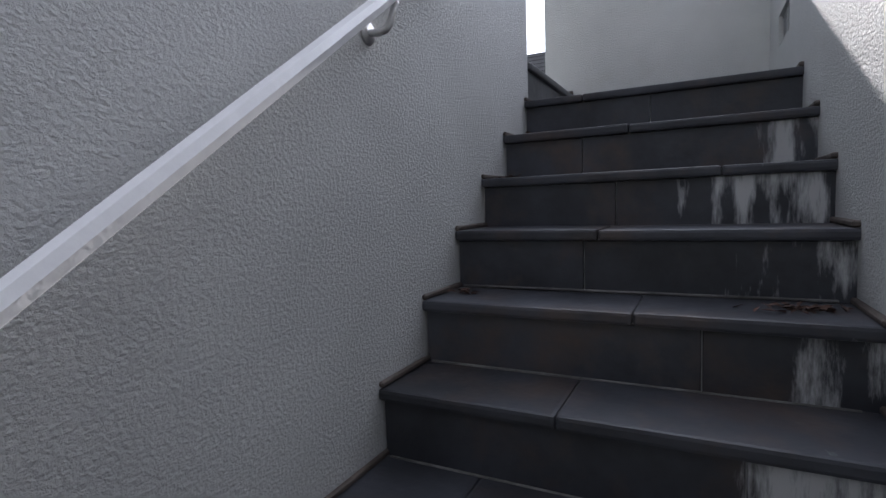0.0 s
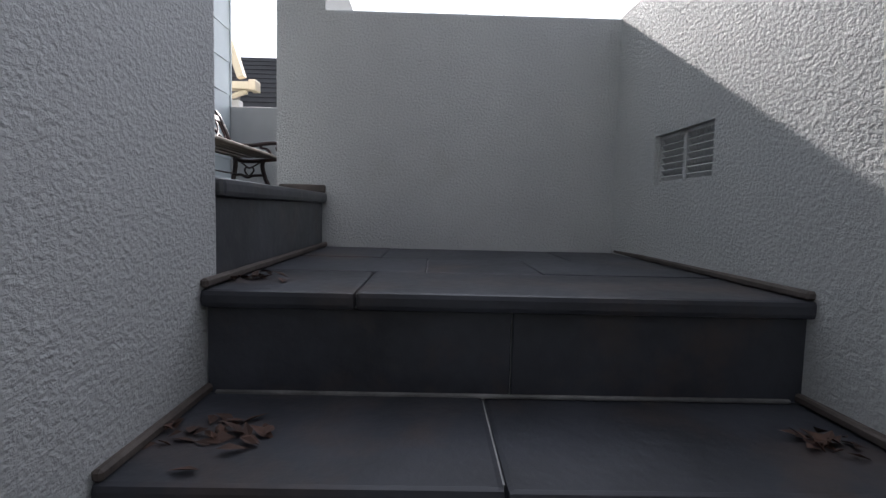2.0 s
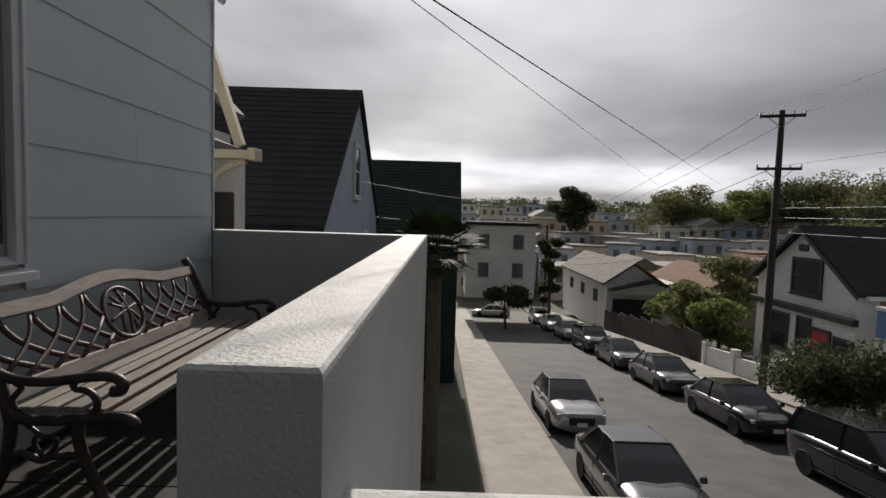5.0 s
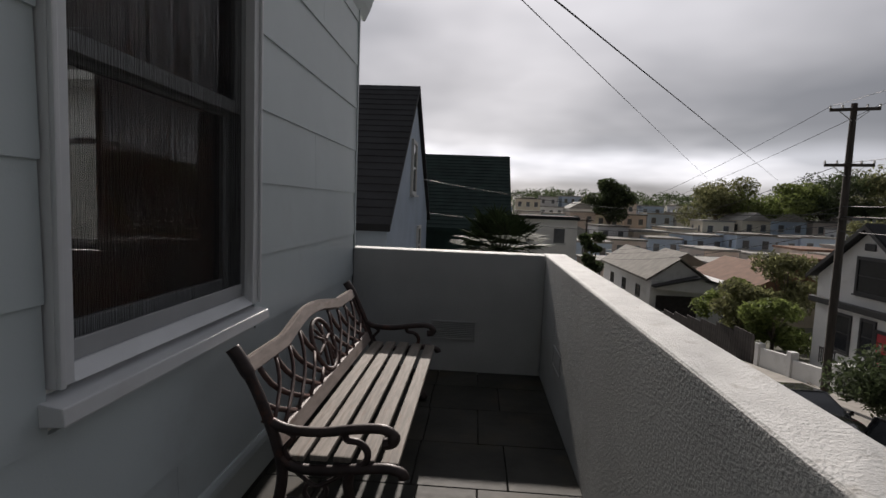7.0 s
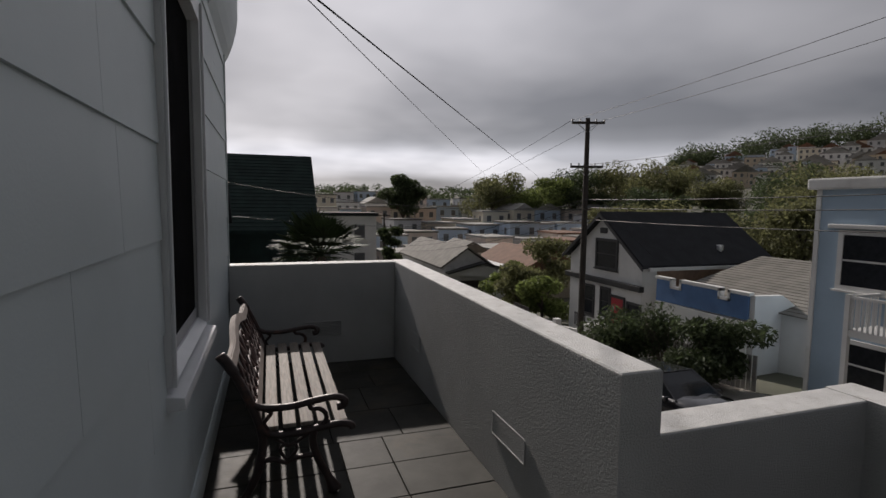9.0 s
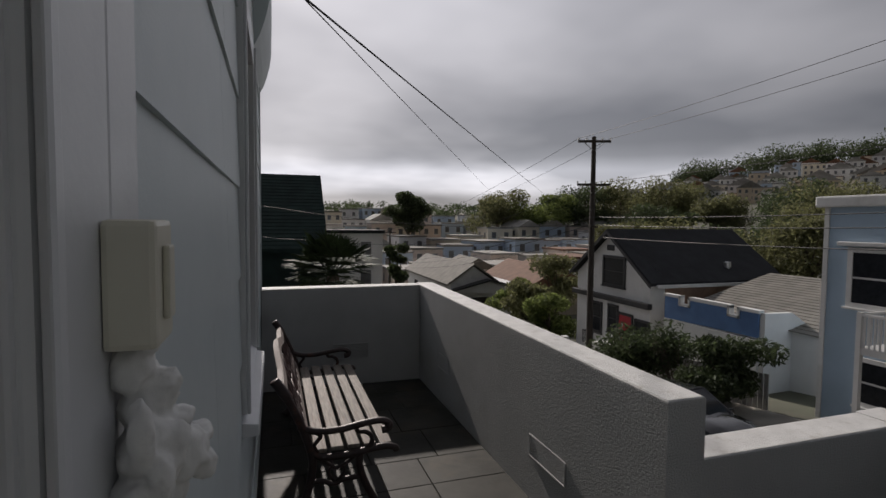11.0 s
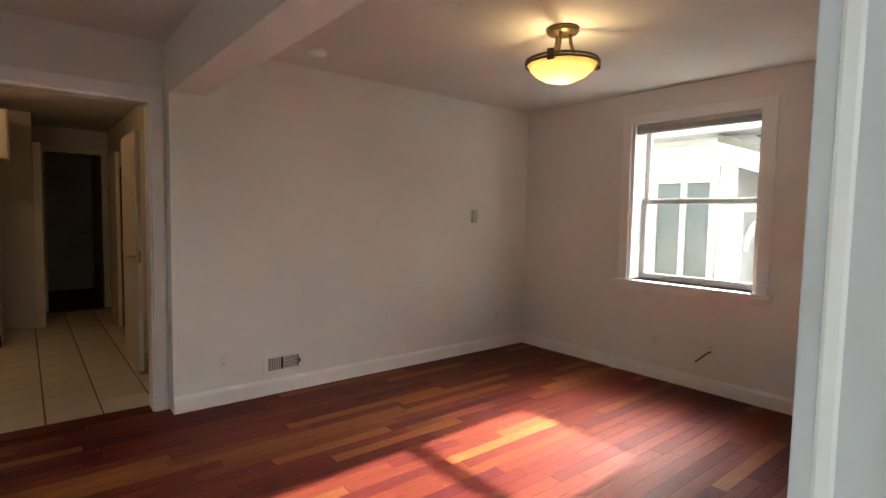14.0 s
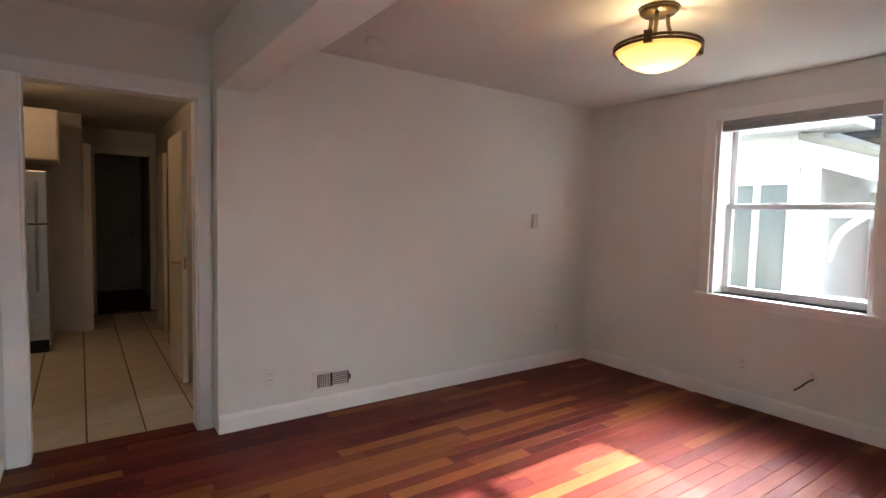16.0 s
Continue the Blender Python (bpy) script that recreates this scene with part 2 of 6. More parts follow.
def bowl_material():
    """Amber alabaster that lets the bulb's light through."""
    m = bpy.data.materials.new("alabaster_bowl")
    m.use_nodes = True
    n, l = m.node_tree.nodes, m.node_tree.links
    n.clear()
    t, g, d = n.new("ShaderNodeBsdfTranslucent"), n.new("ShaderNodeBsdfGlossy"), n.new("ShaderNodeBsdfDiffuse")
    t.inputs["Color"].default_value, d.inputs["Color"].default_value = (0.95, 0.80, 0.52, 1), (0.75, 0.66, 0.48, 1)
    g.inputs["Roughness"].default_value = 0.15
    a, b, o = n.new("ShaderNodeMixShader"), n.new("ShaderNodeMixShader"), n.new("ShaderNodeOutputMaterial")
    a.inputs["Fac"].default_value, b.inputs["Fac"].default_value = 0.22, 0.04
    l.new(t.outputs[0], a.inputs[1])
    l.new(d.outputs[0], a.inputs[2])
    l.new(a.outputs[0], b.inputs[1])
    l.new(g.outputs[0], b.inputs[2])
    l.new(b.outputs[0], o.inputs["Surface"])
    return m


LIME_TOP = -0.34   # the lime runs start below this height


def stained_slate(name, streak, start=0.59):
    """Dark slate with white lime runs that gather towards the stair's outer side."""
    m = material(name, (0.036, 0.038, 0.046), 0.5, spec=0.35, var=0.4, scale=5, bump=0.4, bump_scale=26, dirt=(0.085, 0.060, 0.048), dirt_amount=0.45, dirt_scale=3.2, per_object=0.18)
    n, l = m.node_tree.nodes, m.node_tree.links
    b = n["Principled BSDF"]
    old = b.inputs["Base Color"].links[0].from_socket
    tc = n.new("ShaderNodeTexCoord")
    mp = n.new("ShaderNodeMapping")
    mp.inputs["Scale"].default_value = streak
    l.new(tc.outputs["Object"], mp.inputs["Vector"])
    t1 = n.new("ShaderNodeTexNoise")
    t1.inputs["Scale"].default_value, t1.inputs["Detail"].default_value, t1.inputs["Roughness"].default_value = 1.0, 8.0, 0.68
    l.new(mp.outputs["Vector"], t1.inputs["Vector"])
    t2 = n.new("ShaderNodeTexNoise")
    t2.inputs["Scale"].default_value, t2.inputs["Detail"].default_value = 3.1, 2.0
    l.new(tc.outputs["Object"], t2.inputs["Vector"])
    sx = n.new("ShaderNodeSeparateXYZ")
    l.new(tc.outputs["Object"], sx.inputs[0])
    side = n.new("ShaderNodeMapRange")
    side.inputs["From Min"].default_value, side.inputs["From Max"].default_value = 1.7, 2.45
    side.inputs["To Min"].default_value, side.inputs["To Max"].default_value = -0.15, 0.075
    l.new(sx.outputs["X"], side.inputs["Value"])

    def add(a, c, op="ADD"):
        k = n.new("ShaderNodeMath")
        k.operation = op
        for i, v in enumerate((a, c)):
            if isinstance(v, float):
                k.inputs[i].default_value = v
            else:
                l.new(v, k.inputs[i])
        return k.outputs[0]
    high = n.new("ShaderNodeMapRange")
    high.inputs["From Min"].default_value, high.inputs["From Max"].default_value = LIME_TOP - 0.04, LIME_TOP
    high.inputs["To Min"].default_value, high.inputs["To Max"].default_value = 0.0, -0.16
    l.new(sx.outputs["Z"], high.inputs["Value"])
    total = add(add(add(t1.outputs["Fac"], 0.55, "MULTIPLY"), add(t2.outputs["Fac"], 0.45, "MULTIPLY")), add(side.outputs["Result"], high.outputs["Result"]))
    mask = n.new("ShaderNodeMapRange")
    mask.inputs["From Min"].default_value, mask.inputs["From Max"].default_value = start, start + 0.075
    l.new(total, mask.inputs["Value"])
    x = n.new("ShaderNodeMix")
    x.data_type = "RGBA"
    l.new(mask.outputs["Result"], x.inputs["Factor"])
    l.new(old, x.inputs["A"])
    x.inputs["B"].default_value = (0.46, 0.46, 0.47, 1)
    l.new(x.outputs["Result"], b.inputs["Base Color"])
    return m


M["bowl"] = bowl_material()
M["slate_riser"] = stained_slate("slate_riser_lime_runs", (13.0, 6.0, 2.2))
M["slate_tread"] = stained_slate("slate_tread_lime_patches", (9.0, 4.0, 4.0), 0.685)


# ---- building helpers ----
def thing(name, label, category, group="", at=(0, 0, 0), turn=0.0, kind=""):
    """An empty at a thing's base, for its parts."""
    e = new(name)
    e.empty_display_size = 0.1
    e.matrix_world = pose(*at, 0, 0, turn)
    return tagged(e, label, category, group, kind)


def finish(bm, mat, smooth=False):
    me = bpy.data.meshes.new("mesh")
    bmesh.ops.recalc_face_normals(bm, faces=bm.faces)
    bm.to_mesh(me)
    bm.free()
    for m in (mat if isinstance(mat, (list, tuple)) else [mat]):
        me.materials.append(m)
    if smooth:
        me.polygons.foreach_set("use_smooth", [True] * len(me.polygons))
    return me


def part(name, bm, mat, parent=None, label="", smooth=False, at=None):
    ob = new(name, finish(bm, mat, smooth) if isinstance(bm, bmesh.types.BMesh) else bm)
    if parent:
        ob.parent = parent
    if at is not None:
        ob.matrix_local = at if isinstance(at, Matrix) else Matrix.Translation(at)
    return tagged(ob, label)


def setting(name, bm, mat, label="", category="", smooth=False):
    return tagged(part(name, bm, mat, None, "", smooth), label, category, kind="structure")


def box(x0, x1, y0, y1, z0, z1, bevel=0.0, bm=None, segs=2):
    """A block between two corners, with rounded edges; into bm if given."""
    mine = bmesh.new()
    bmesh.ops.create_cube(mine, size=1.0, matrix=Matrix.LocRotScale(((x0 + x1) / 2, (y0 + y1) / 2, (z0 + z1) / 2), None, (abs(x1 - x0), abs(y1 - y0), abs(z1 - z0))))
    if bevel:
        bmesh.ops.bevel(mine, geom=mine.edges[:], offset=bevel, segments=segs, affect="EDGES", profile=0.6)
    if bm is None:
        return mine
    return join(bm, mine)


def join(bm, other, m=None):
    if m is not None:
        other.transform(m)
    me = bpy.data.meshes.new("tmp")
    other.to_mesh(me)
    other.free()
    bm.from_mesh(me)
    bpy.data.meshes.remove(me)
    return bm


def prism(points, axis, a, b, bevel=0.0, bm=None):
    """A 2D outline pushed along an axis from a to b. Outline in the other two axes, in xyz order."""
    mine = bmesh.new()

    def at(p, c):
        q = list(p)
        q.insert("xyz".index(axis), c)
        return q
    lo = [mine.verts.new(at(p, a)) for p in points]
    hi = [mine.verts.new(at(p, b)) for p in points]
    mine.faces.new(lo)
    mine.faces.new(hi[::-1])
    for i in range(len(points)):
        j = (i + 1) % len(points)
        mine.faces.new((lo[i], hi[i], hi[j], lo[j]))
    bmesh.ops.recalc_face_normals(mine, faces=mine.faces)
    if bevel:
        bmesh.ops.bevel(mine, geom=mine.edges[:], offset=bevel, segments=2, affect="EDGES", profile=0.6)
    return mine if bm is None else join(bm, mine)


def tube(points, radius, sides=8, bm=None, flat=1.0, caps=True):
    """A round bar along points; radius a number or one for each point; flat squeezes it along its second axis."""
    mine = bmesh.new()
    pts = [Vector(p) for p in points]
    rad = radius if isinstance(radius, (list, tuple)) else [radius] * len(pts)
    side = None
    rings = []
    for i, p in enumerate(pts):
        d = (pts[min(i + 1, len(pts) - 1)] - pts[max(i - 1, 0)]).normalized()
        if side is None:
            side = d.cross(Vector((0, 0, 1)))
            if side.length < 0.1:
                side = d.cross(Vector((0, 1, 0)))
        side = (side - d * side.dot(d)).normalized()
        other = d.cross(side)
        rings.append([mine.verts.new(p + rad[i] * (side * math.cos(2 * math.pi * k / sides) * flat + other * math.sin(2 * math.pi * k / sides))) for k in range(sides)])
    for a, b in zip(rings, rings[1:]):
        for k in range(sides):
            mine.faces.new((a[k], a[(k + 1) % sides], b[(k + 1) % sides], b[k]))
    if caps:
        mine.faces.new(rings[0][::-1])
        mine.faces.new(rings[-1])
    return mine if bm is None else join(bm, mine)


def lathe(profile, steps=24, bm=None, at=(0, 0, 0)):
    """Outline of (radius, height) turned about z."""
    mine = bmesh.new()
    rings = [[mine.verts.new((at[0] + r * math.cos(2 * math.pi * k / steps), at[1] + r * math.sin(2 * math.pi * k / steps), at[2] + z)) for k in range(steps)] for r, z in profile]
    for a, b in zip(rings, rings[1:]):
        for k in range(steps):
            mine.faces.new((a[k], a[(k + 1) % steps], b[(k + 1) % steps], b[k]))
    mine.faces.new(rings[0][::-1])
    mine.faces.new(rings[-1])
    return mine if bm is None else join(bm, mine)


def curve_points(ctrl, n=8):
    """Smooth points through control points."""
    pts = [Vector(c) for c in ctrl]
    out = []
    for i in range(len(pts) - 1):
        p0, p1, p2, p3 = pts[max(i - 1, 0)], pts[i], pts[i + 1], pts[min(i + 2, len(pts) - 1)]
        for k in range(n):
            t = k / n
            out.append(0.5 * ((2 * p1) + (p2 - p0) * t + (2 * p0 - 5 * p1 + 4 * p2 - p3) * t * t + (3 * p1 - p0 - 3 * p2 + p3) * t ** 3))
    out.append(pts[-1])
    return out


def wall_with_holes(axis, u0, u1, z0, z1, a, b, holes):
    """A wall slab from a to b along axis, spanning u0..u1 and z0..z1, with openings (u, u, z, z) through it."""
    bm = bmesh.new()
    us = sorted({u0, u1, *[h[0] for h in holes], *[h[1] for h in holes]})
    zs = sorted({z0, z1, *[h[2] for h in holes], *[h[3] for h in holes]})
    for i in range(len(us) - 1):
        for j in range(len(zs) - 1):
            uc, zc = (us[i] + us[i + 1]) / 2, (zs[j] + zs[j + 1]) / 2
            if any(h[0] < uc < h[1] and h[2] < zc < h[3] for h in holes):
                continue
            if axis == "x":
                box(a, b, us[i], us[i + 1], zs[j], zs[j + 1], bm=bm)
            else:
                box(us[i], us[i + 1], a, b, zs[j], zs[j + 1], bm=bm)
    bmesh.ops.remove_doubles(bm, verts=bm.verts, dist=1e-5)
    seen = {}
    for f in bm.faces:
        seen.setdefault(tuple(round(c, 4) for c in f.calc_center_median()), []).append(f)
    bmesh.ops.delete(bm, geom=[f for fs in seen.values() if len(fs) > 1 for f in fs], context="FACES")
    return bm


# ---- porch, stairs, parapets ----
PW, PT = 1.387, 0.165           # porch width, parapet thickness
PX = PW + PT                    # outer face of the parapet
YE = -3.14                      # where the tall parapet ends
SX = 2.585                      # stair's right wall
TOP, LOW, TOP_END = 0.852, 0.627, 0.876   # the parapet rises a little towards the porch's end
DOOR0, DOOR1, DOORH = -5.09, -4.28, 2.06
NOSE = [(-4.11, -0.185), (-4.39, -0.367), (-4.632, -0.545), (-4.865, -0.720), (-5.10, -0.905)]
while len(NOSE) < 13:
    NOSE.append((NOSE[-1][0] - 0.236, NOSE[-1][1] - 0.179))
BOTTOM = NOSE[-1][1] - 0.179


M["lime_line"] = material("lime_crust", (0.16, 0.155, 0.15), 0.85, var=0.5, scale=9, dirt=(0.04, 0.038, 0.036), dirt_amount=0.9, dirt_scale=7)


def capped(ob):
    """Gives a wall's upward faces a paler stucco with speckled dirt."""
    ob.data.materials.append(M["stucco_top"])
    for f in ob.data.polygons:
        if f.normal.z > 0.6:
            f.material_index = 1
    return ob


# parapet along the street side with its end, and across the porch's end
def round_edges(bm, test, r=0.014):
    bm.normal_update()
    es = [e for e in bm.edges if len(e.link_faces) == 2 and test(*[v.co for v in e.verts])]
    bmesh.ops.bevel(bm, geom=es, offset=r, segments=3, affect="EDGES", profile=0.6)
    return bm


bm = prism([(YE, -4.5), (0.17, -4.5), (0.17, TOP_END), (YE, TOP)], "x", PW, PX)
round_edges(bm, lambda a, b: (a.z > 0 and b.z > 0) or (a.y == b.y == YE and a.x < 1.4 and b.x < 1.4) or False)
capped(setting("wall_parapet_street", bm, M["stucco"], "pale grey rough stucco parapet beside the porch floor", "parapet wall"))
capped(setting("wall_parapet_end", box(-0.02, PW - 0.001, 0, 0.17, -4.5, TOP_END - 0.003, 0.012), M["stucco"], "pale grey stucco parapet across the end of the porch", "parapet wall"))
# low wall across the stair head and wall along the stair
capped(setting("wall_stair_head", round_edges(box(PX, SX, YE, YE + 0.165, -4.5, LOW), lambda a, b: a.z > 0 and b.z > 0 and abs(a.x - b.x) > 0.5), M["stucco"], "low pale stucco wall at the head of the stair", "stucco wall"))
def askew(bm):
    """The outer stair wall runs one degree off the line of the house."""
    for v in bm.verts:
        v.co.x -= 0.017 * (v.co.y + 4.0)
    return bm


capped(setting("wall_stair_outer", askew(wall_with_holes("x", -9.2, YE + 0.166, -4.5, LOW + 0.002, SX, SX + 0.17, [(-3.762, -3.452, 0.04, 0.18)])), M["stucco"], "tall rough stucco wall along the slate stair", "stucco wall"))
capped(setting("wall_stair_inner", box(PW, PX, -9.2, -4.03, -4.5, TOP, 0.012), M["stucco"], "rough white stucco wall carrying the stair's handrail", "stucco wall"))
# stair: solid slate-clad steps
SXO = SX + 0.07   # the slates run into the outer wall
stair = thing("staircase", "dark slate stone staircase with lime streaks, between stucco walls", "staircase", kind="structure")
random.seed(31)
for i, (y, z) in enumerate(NOSE):
    back = YE if i == 0 else NOSE[i - 1][0] + 0.03
    cuts = sorted([PX, SXO] + [PX + random.uniform(0.25, 0.8)])
    part("bed", box(PX, SXO, y + 0.03, back - 0.002, z - 0.19, z - 0.008), M["lime"], stair, "pale mortar bed between the slates")
    depth = [(y, back)] if i else [(y, y + 0.30), (y + 0.30, y + 0.62), (y + 0.62, back)]
    for j, (a, b) in enumerate(depth):
        if j:
            cuts = sorted([PX, SXO, PX + random.uniform(0.2, 0.45), PX + random.uniform(0.6, 0.85)])
        for u, v in zip(cuts, cuts[1:]):
            if v - u > 0.03:
                part("tread", box(u + 0.0008, v - 0.0008, a, b - 0.002, z - 0.032, z + random.uniform(-0.002, 0.001), 0.009 if not j else 0.003, segs=2), M["slate_tread"], stair)
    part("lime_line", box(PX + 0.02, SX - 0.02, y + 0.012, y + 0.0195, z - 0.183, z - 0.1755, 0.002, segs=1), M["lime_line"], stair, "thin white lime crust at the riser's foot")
    cut = PX + random.uniform(0.3, 0.8)
    for u, v in ((PX + 0.004, cut), (cut, SXO - 0.004)):
        part("riser", box(u + 0.0015, v - 0.0015, y + 0.020, y + 0.05, z - 0.185, z - 0.033, 0.002, segs=1), M["slate_riser"], stair)
    for x0, x1 in ((PX, PX + 0.014), (SX - 0.017 * (y + 4.0) - 0.016, SXO)):
        part("skirting", box(x0, x1, y + 0.004, back - 0.004, z + 0.0, z + 0.016, 0.004, segs=1), M["skirting"], stair)
setting("ground_stair_foot", box(PX, SX, -9.2, NOSE[-1][0] + 0.02, BOTTOM - 0.3, BOTTOM, 0.005), M["slate"], "dark slate paving at the stair's foot", "paving")
# step from the landing up to the porch
ps = thing("porch_step", "dark slate step from the landing up to the porch", "step", kind="structure")
part("tread", box(PW + 0.0, PX + 0.012, -4.03, YE, -0.032, 0.002, 0.010), M["slate"], ps)
part("riser", box(PX - 0.03, PX - 0.006, -4.03, YE, -0.19, -0.033, 0.002, segs=1), M["slate"], ps)
part("skirting", box(PW + 0.01, PX + 0.006, YE - 0.014, YE, 0.002, 0.03, 0.004, segs=1), M["skirting"], ps)

# porch slab; the paving stones lie on it
setting("floor_porch", box(0, PW, -9.0, 0, -0.30, -0.022), M["mortar"], "grey mortar bed of the porch paving", "floor")
setting("wall_porch_south", box(0.0, PW, -9.15, -9.0, -0.3, 2.2), M["siding"], "painted siding wall closing the porch", "wall")

# ---- house front ----
WY0, WY1, WZ0, WZ1 = -2.62, -1.715, 0.815, 2.24
# above about 3 m this wall is unseen, raised to block sky light
setting("wall_front", wall_with_holes("x", -9.0, 0.0, -0.3, 5.2, -0.15, -0.022, [(WY0 - 0.03, WY1 + 0.03, WZ0 - 0.03, WZ1 + 0.03), (DOOR0 - 0.03, DOOR1 + 0.03, -0.05, DOORH + 0.03)]), M["plaster"], "front wall of the house", "wall")

# ---- room ----
RX0, RX1, RY0, RY1, CEIL = -3.855, -0.15, -5.11, -0.515, 2.5
NX = -3.99                       # the doorway's wall stands a little deeper
setting("floor_room", box(NX - 0.15, RX1 + 0.15, RY0, RY1, -0.12, -0.035), M["subfloor"], "dark bed under the floor boards", "floor")
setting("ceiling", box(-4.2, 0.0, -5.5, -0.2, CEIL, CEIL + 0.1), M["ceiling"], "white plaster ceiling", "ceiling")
IWX0, IWX1, IWZ0, IWZ1 = -2.60, -1.525, 0.83, 2.22
setting("wall_window", wall_with_holes("y", -4.2, -0.15, -0.3, 3.0, RY1, -0.22, [(IWX0, IWX1, IWZ0, IWZ1)]), M["plaster"], "off-white plaster wall around the sash window", "wall")
setting("wall_back", box(RX0 - 0.14, RX0, -4.035, RY1, -0.1, CEIL), M["plaster"], "off-white plaster wall with vent and thermostat", "wall")
setting("wall_doorway", wall_with_holes("x", RY0, -4.036, -0.1, CEIL, NX - 0.14, NX, [(-4.99, -4.125, -0.06, 2.105)]), M["plaster"], "off-white plaster wall around the kitchen doorway", "wall")
setting("wall_south", box(-4.2, -0.15, RY0 - 0.12, RY0, -0.1, CEIL), M["plaster"], "off-white plaster wall beside the front door", "wall")
setting("beam", prism([(-4.036, CEIL), (-4.036, 2.15), (-3.80, 2.165), (-3.45, CEIL)], "x", NX, RX1, 0.006), M["plaster"], "off-white plaster beam with one sloping side", "beam")

# ---- kitchen passage ----
KX, KY0, KY1 = -8.7, -5.75, -3.85
setting("floor_kitchen", box(KX - 2.2, NX - 0.14, KY0, KY1, -0.12, -0.032), M["grout"], "brown grout bed of the kitchen tiles", "floor")
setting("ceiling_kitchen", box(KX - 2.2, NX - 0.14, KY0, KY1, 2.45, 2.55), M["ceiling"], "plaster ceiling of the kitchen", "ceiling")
setting("wall_kitchen_north", box(KX - 2.2, NX - 0.14, KY1, KY1 + 0.1, -0.1, 2.5), M["kitchen"], "warm plaster kitchen wall", "wall")
setting("wall_kitchen_south", box(KX - 2.2, NX - 0.14, KY0 - 0.1, KY0, -0.1, 2.5), M["kitchen"], "warm plaster kitchen wall", "wall")
setting("wall_kitchen_far", wall_with_holes("x", KY0, KY1, -0.1, 2.5, KX - 0.12, KX, [(-4.56, -3.93, -0.06, 2.12)]), M["kitchen"], "warm plaster wall around the dark far doorway", "wall")
setting("wall_far_room", box(KX - 2.3, KX - 2.2, KY0, KY1 + 0.1, -0.1, 2.5), M["kitchen"], "plaster wall of the unlit far room", "wall")
# unseen roof and walls, carried up to the raised front's height
setting("roof", box(-11.0, 0.10, -9.0, 0.02, 5.2, 5.3), M["dark"], "unseen flat dark roof over the raised walls", "roof")
setting("wall_house_rear", box(-11.2, -11.0, -9.0, -0.2, -0.3, 5.2), M["siding"], "rear wall of the house", "wall")
setting("wall_house_south", box(-11.0, -0.15, -9.0, -8.86, -0.3, 5.2), M["siding"], "side wall of the house", "wall")


# ---- porch fittings ----
def vent(name, label, w, h, slats, mat, at, turn, split=True):
    """A recessed wall vent in the xz plane, facing -y, with tilted slats."""
    v = thing(name, label, "vent", at=at, turn=turn)
    part("frame", box(-w / 2, w / 2, 0.012, 0.03, -h / 2, h / 2), M["dark"], v)
    bm = box(-w / 2, w / 2, 0, 0.03, h / 2 - 0.008, h / 2)
    box(-w / 2, w / 2, 0, 0.03, -h / 2, -h / 2 + 0.008, bm=bm)
    box(-w / 2, -w / 2 + 0.008, 0, 0.03, -h / 2, h / 2, bm=bm)
    box(w / 2 - 0.008, w / 2, 0, 0.03, -h / 2, h / 2, bm=bm)
    if split:
        box(-0.008, 0.008, 0, 0.03, -h / 2, h / 2, bm=bm)
    part("rim", bm, mat, v)
    me = finish(box(-w / 2 + 0.008, w / 2 - 0.008, -0.001, 0.004, -0.008, 0.008), mat)
    for i in range(slats):
        z = -h / 2 + 0.014 + (h - 0.028) * i / (slats - 1)
        part("slat", me, mat, v, at=pose(0, 0.008, z, 40))
    return v


vent("wall_vent", "painted louvre vent recessed in the stair's stucco wall", 0.30, 0.135, 7, M["stucco"], (SX + 0.005, -3.607, 0.110), -90)
vent("wall_vent", "white louvre vent in the porch's end parapet", 0.32, 0.135, 9, M["stucco"], (0.75, -0.012, 0.303), 0, False)
# scuppers low in the street parapet
for y, z, w in ((-2.335, 0.29, 0.33), (-0.70, 0.33, 0.24)):
    s = thing("drain_box", "stucco-framed recessed drain opening in the parapet", "drain", "drain openings")
    part("back", box(PW - 0.004, PW + 0.001, y - w / 2, y + w / 2, z - 0.055, z + 0.055), M["stucco"], s)
    bm = box(PW - 0.008, PW, y - w / 2 - 0.010, y + w / 2 + 0.010, z - 0.066, z - 0.055, 0.002)
    box(PW - 0.006, PW, y - w / 2 - 0.012, y - w / 2, z - 0.055, z + 0.055, 0.003, bm=bm)
    box(PW - 0.006, PW, y + w / 2, y + w / 2 + 0.012, z - 0.055, z + 0.055, 0.003, bm=bm)
    part("rim", bm, M["stucco"], s)

# handrail on the stair wall
hr = thing("handrail", "white painted metal handrail bracketed to stucco wall", "handrail")
ra, rb = Vector((PX + 0.065, -8.6, -0.72 - 0.725 * (8.6 - 6.1))), Vector((PX + 0.065, -5.02, -0.72 + 0.725 * (6.1 - 5.02)))
part("rail", tube([ra, rb, rb + Vector((0, 0.06, 0.0)), rb + Vector((0, 0.075, -0.05))], 0.020, 8), M["handrail"], hr)
for y in (-5.28, -6.6, -8.0):
    z = -0.72 + 0.725 * (6.1 + y) - 0.02
    bm = tube(curve_points([(PX + 0.002, y - 0.03, z - 0.075), (PX + 0.05, y - 0.02, z - 0.07), (PX + 0.065, y, z)], 5), 0.009, 8)
    disc = lathe([(0.001, 0), (0.028, 0.0), (0.026, 0.007), (0.001, 0.009)], 16)
    join(bm, disc, pose(PX, y - 0.03, z - 0.075, 0, 90, 0))
    part("bracket", bm, M["chrome"], hr, "grey metal rail bracket", smooth=True)

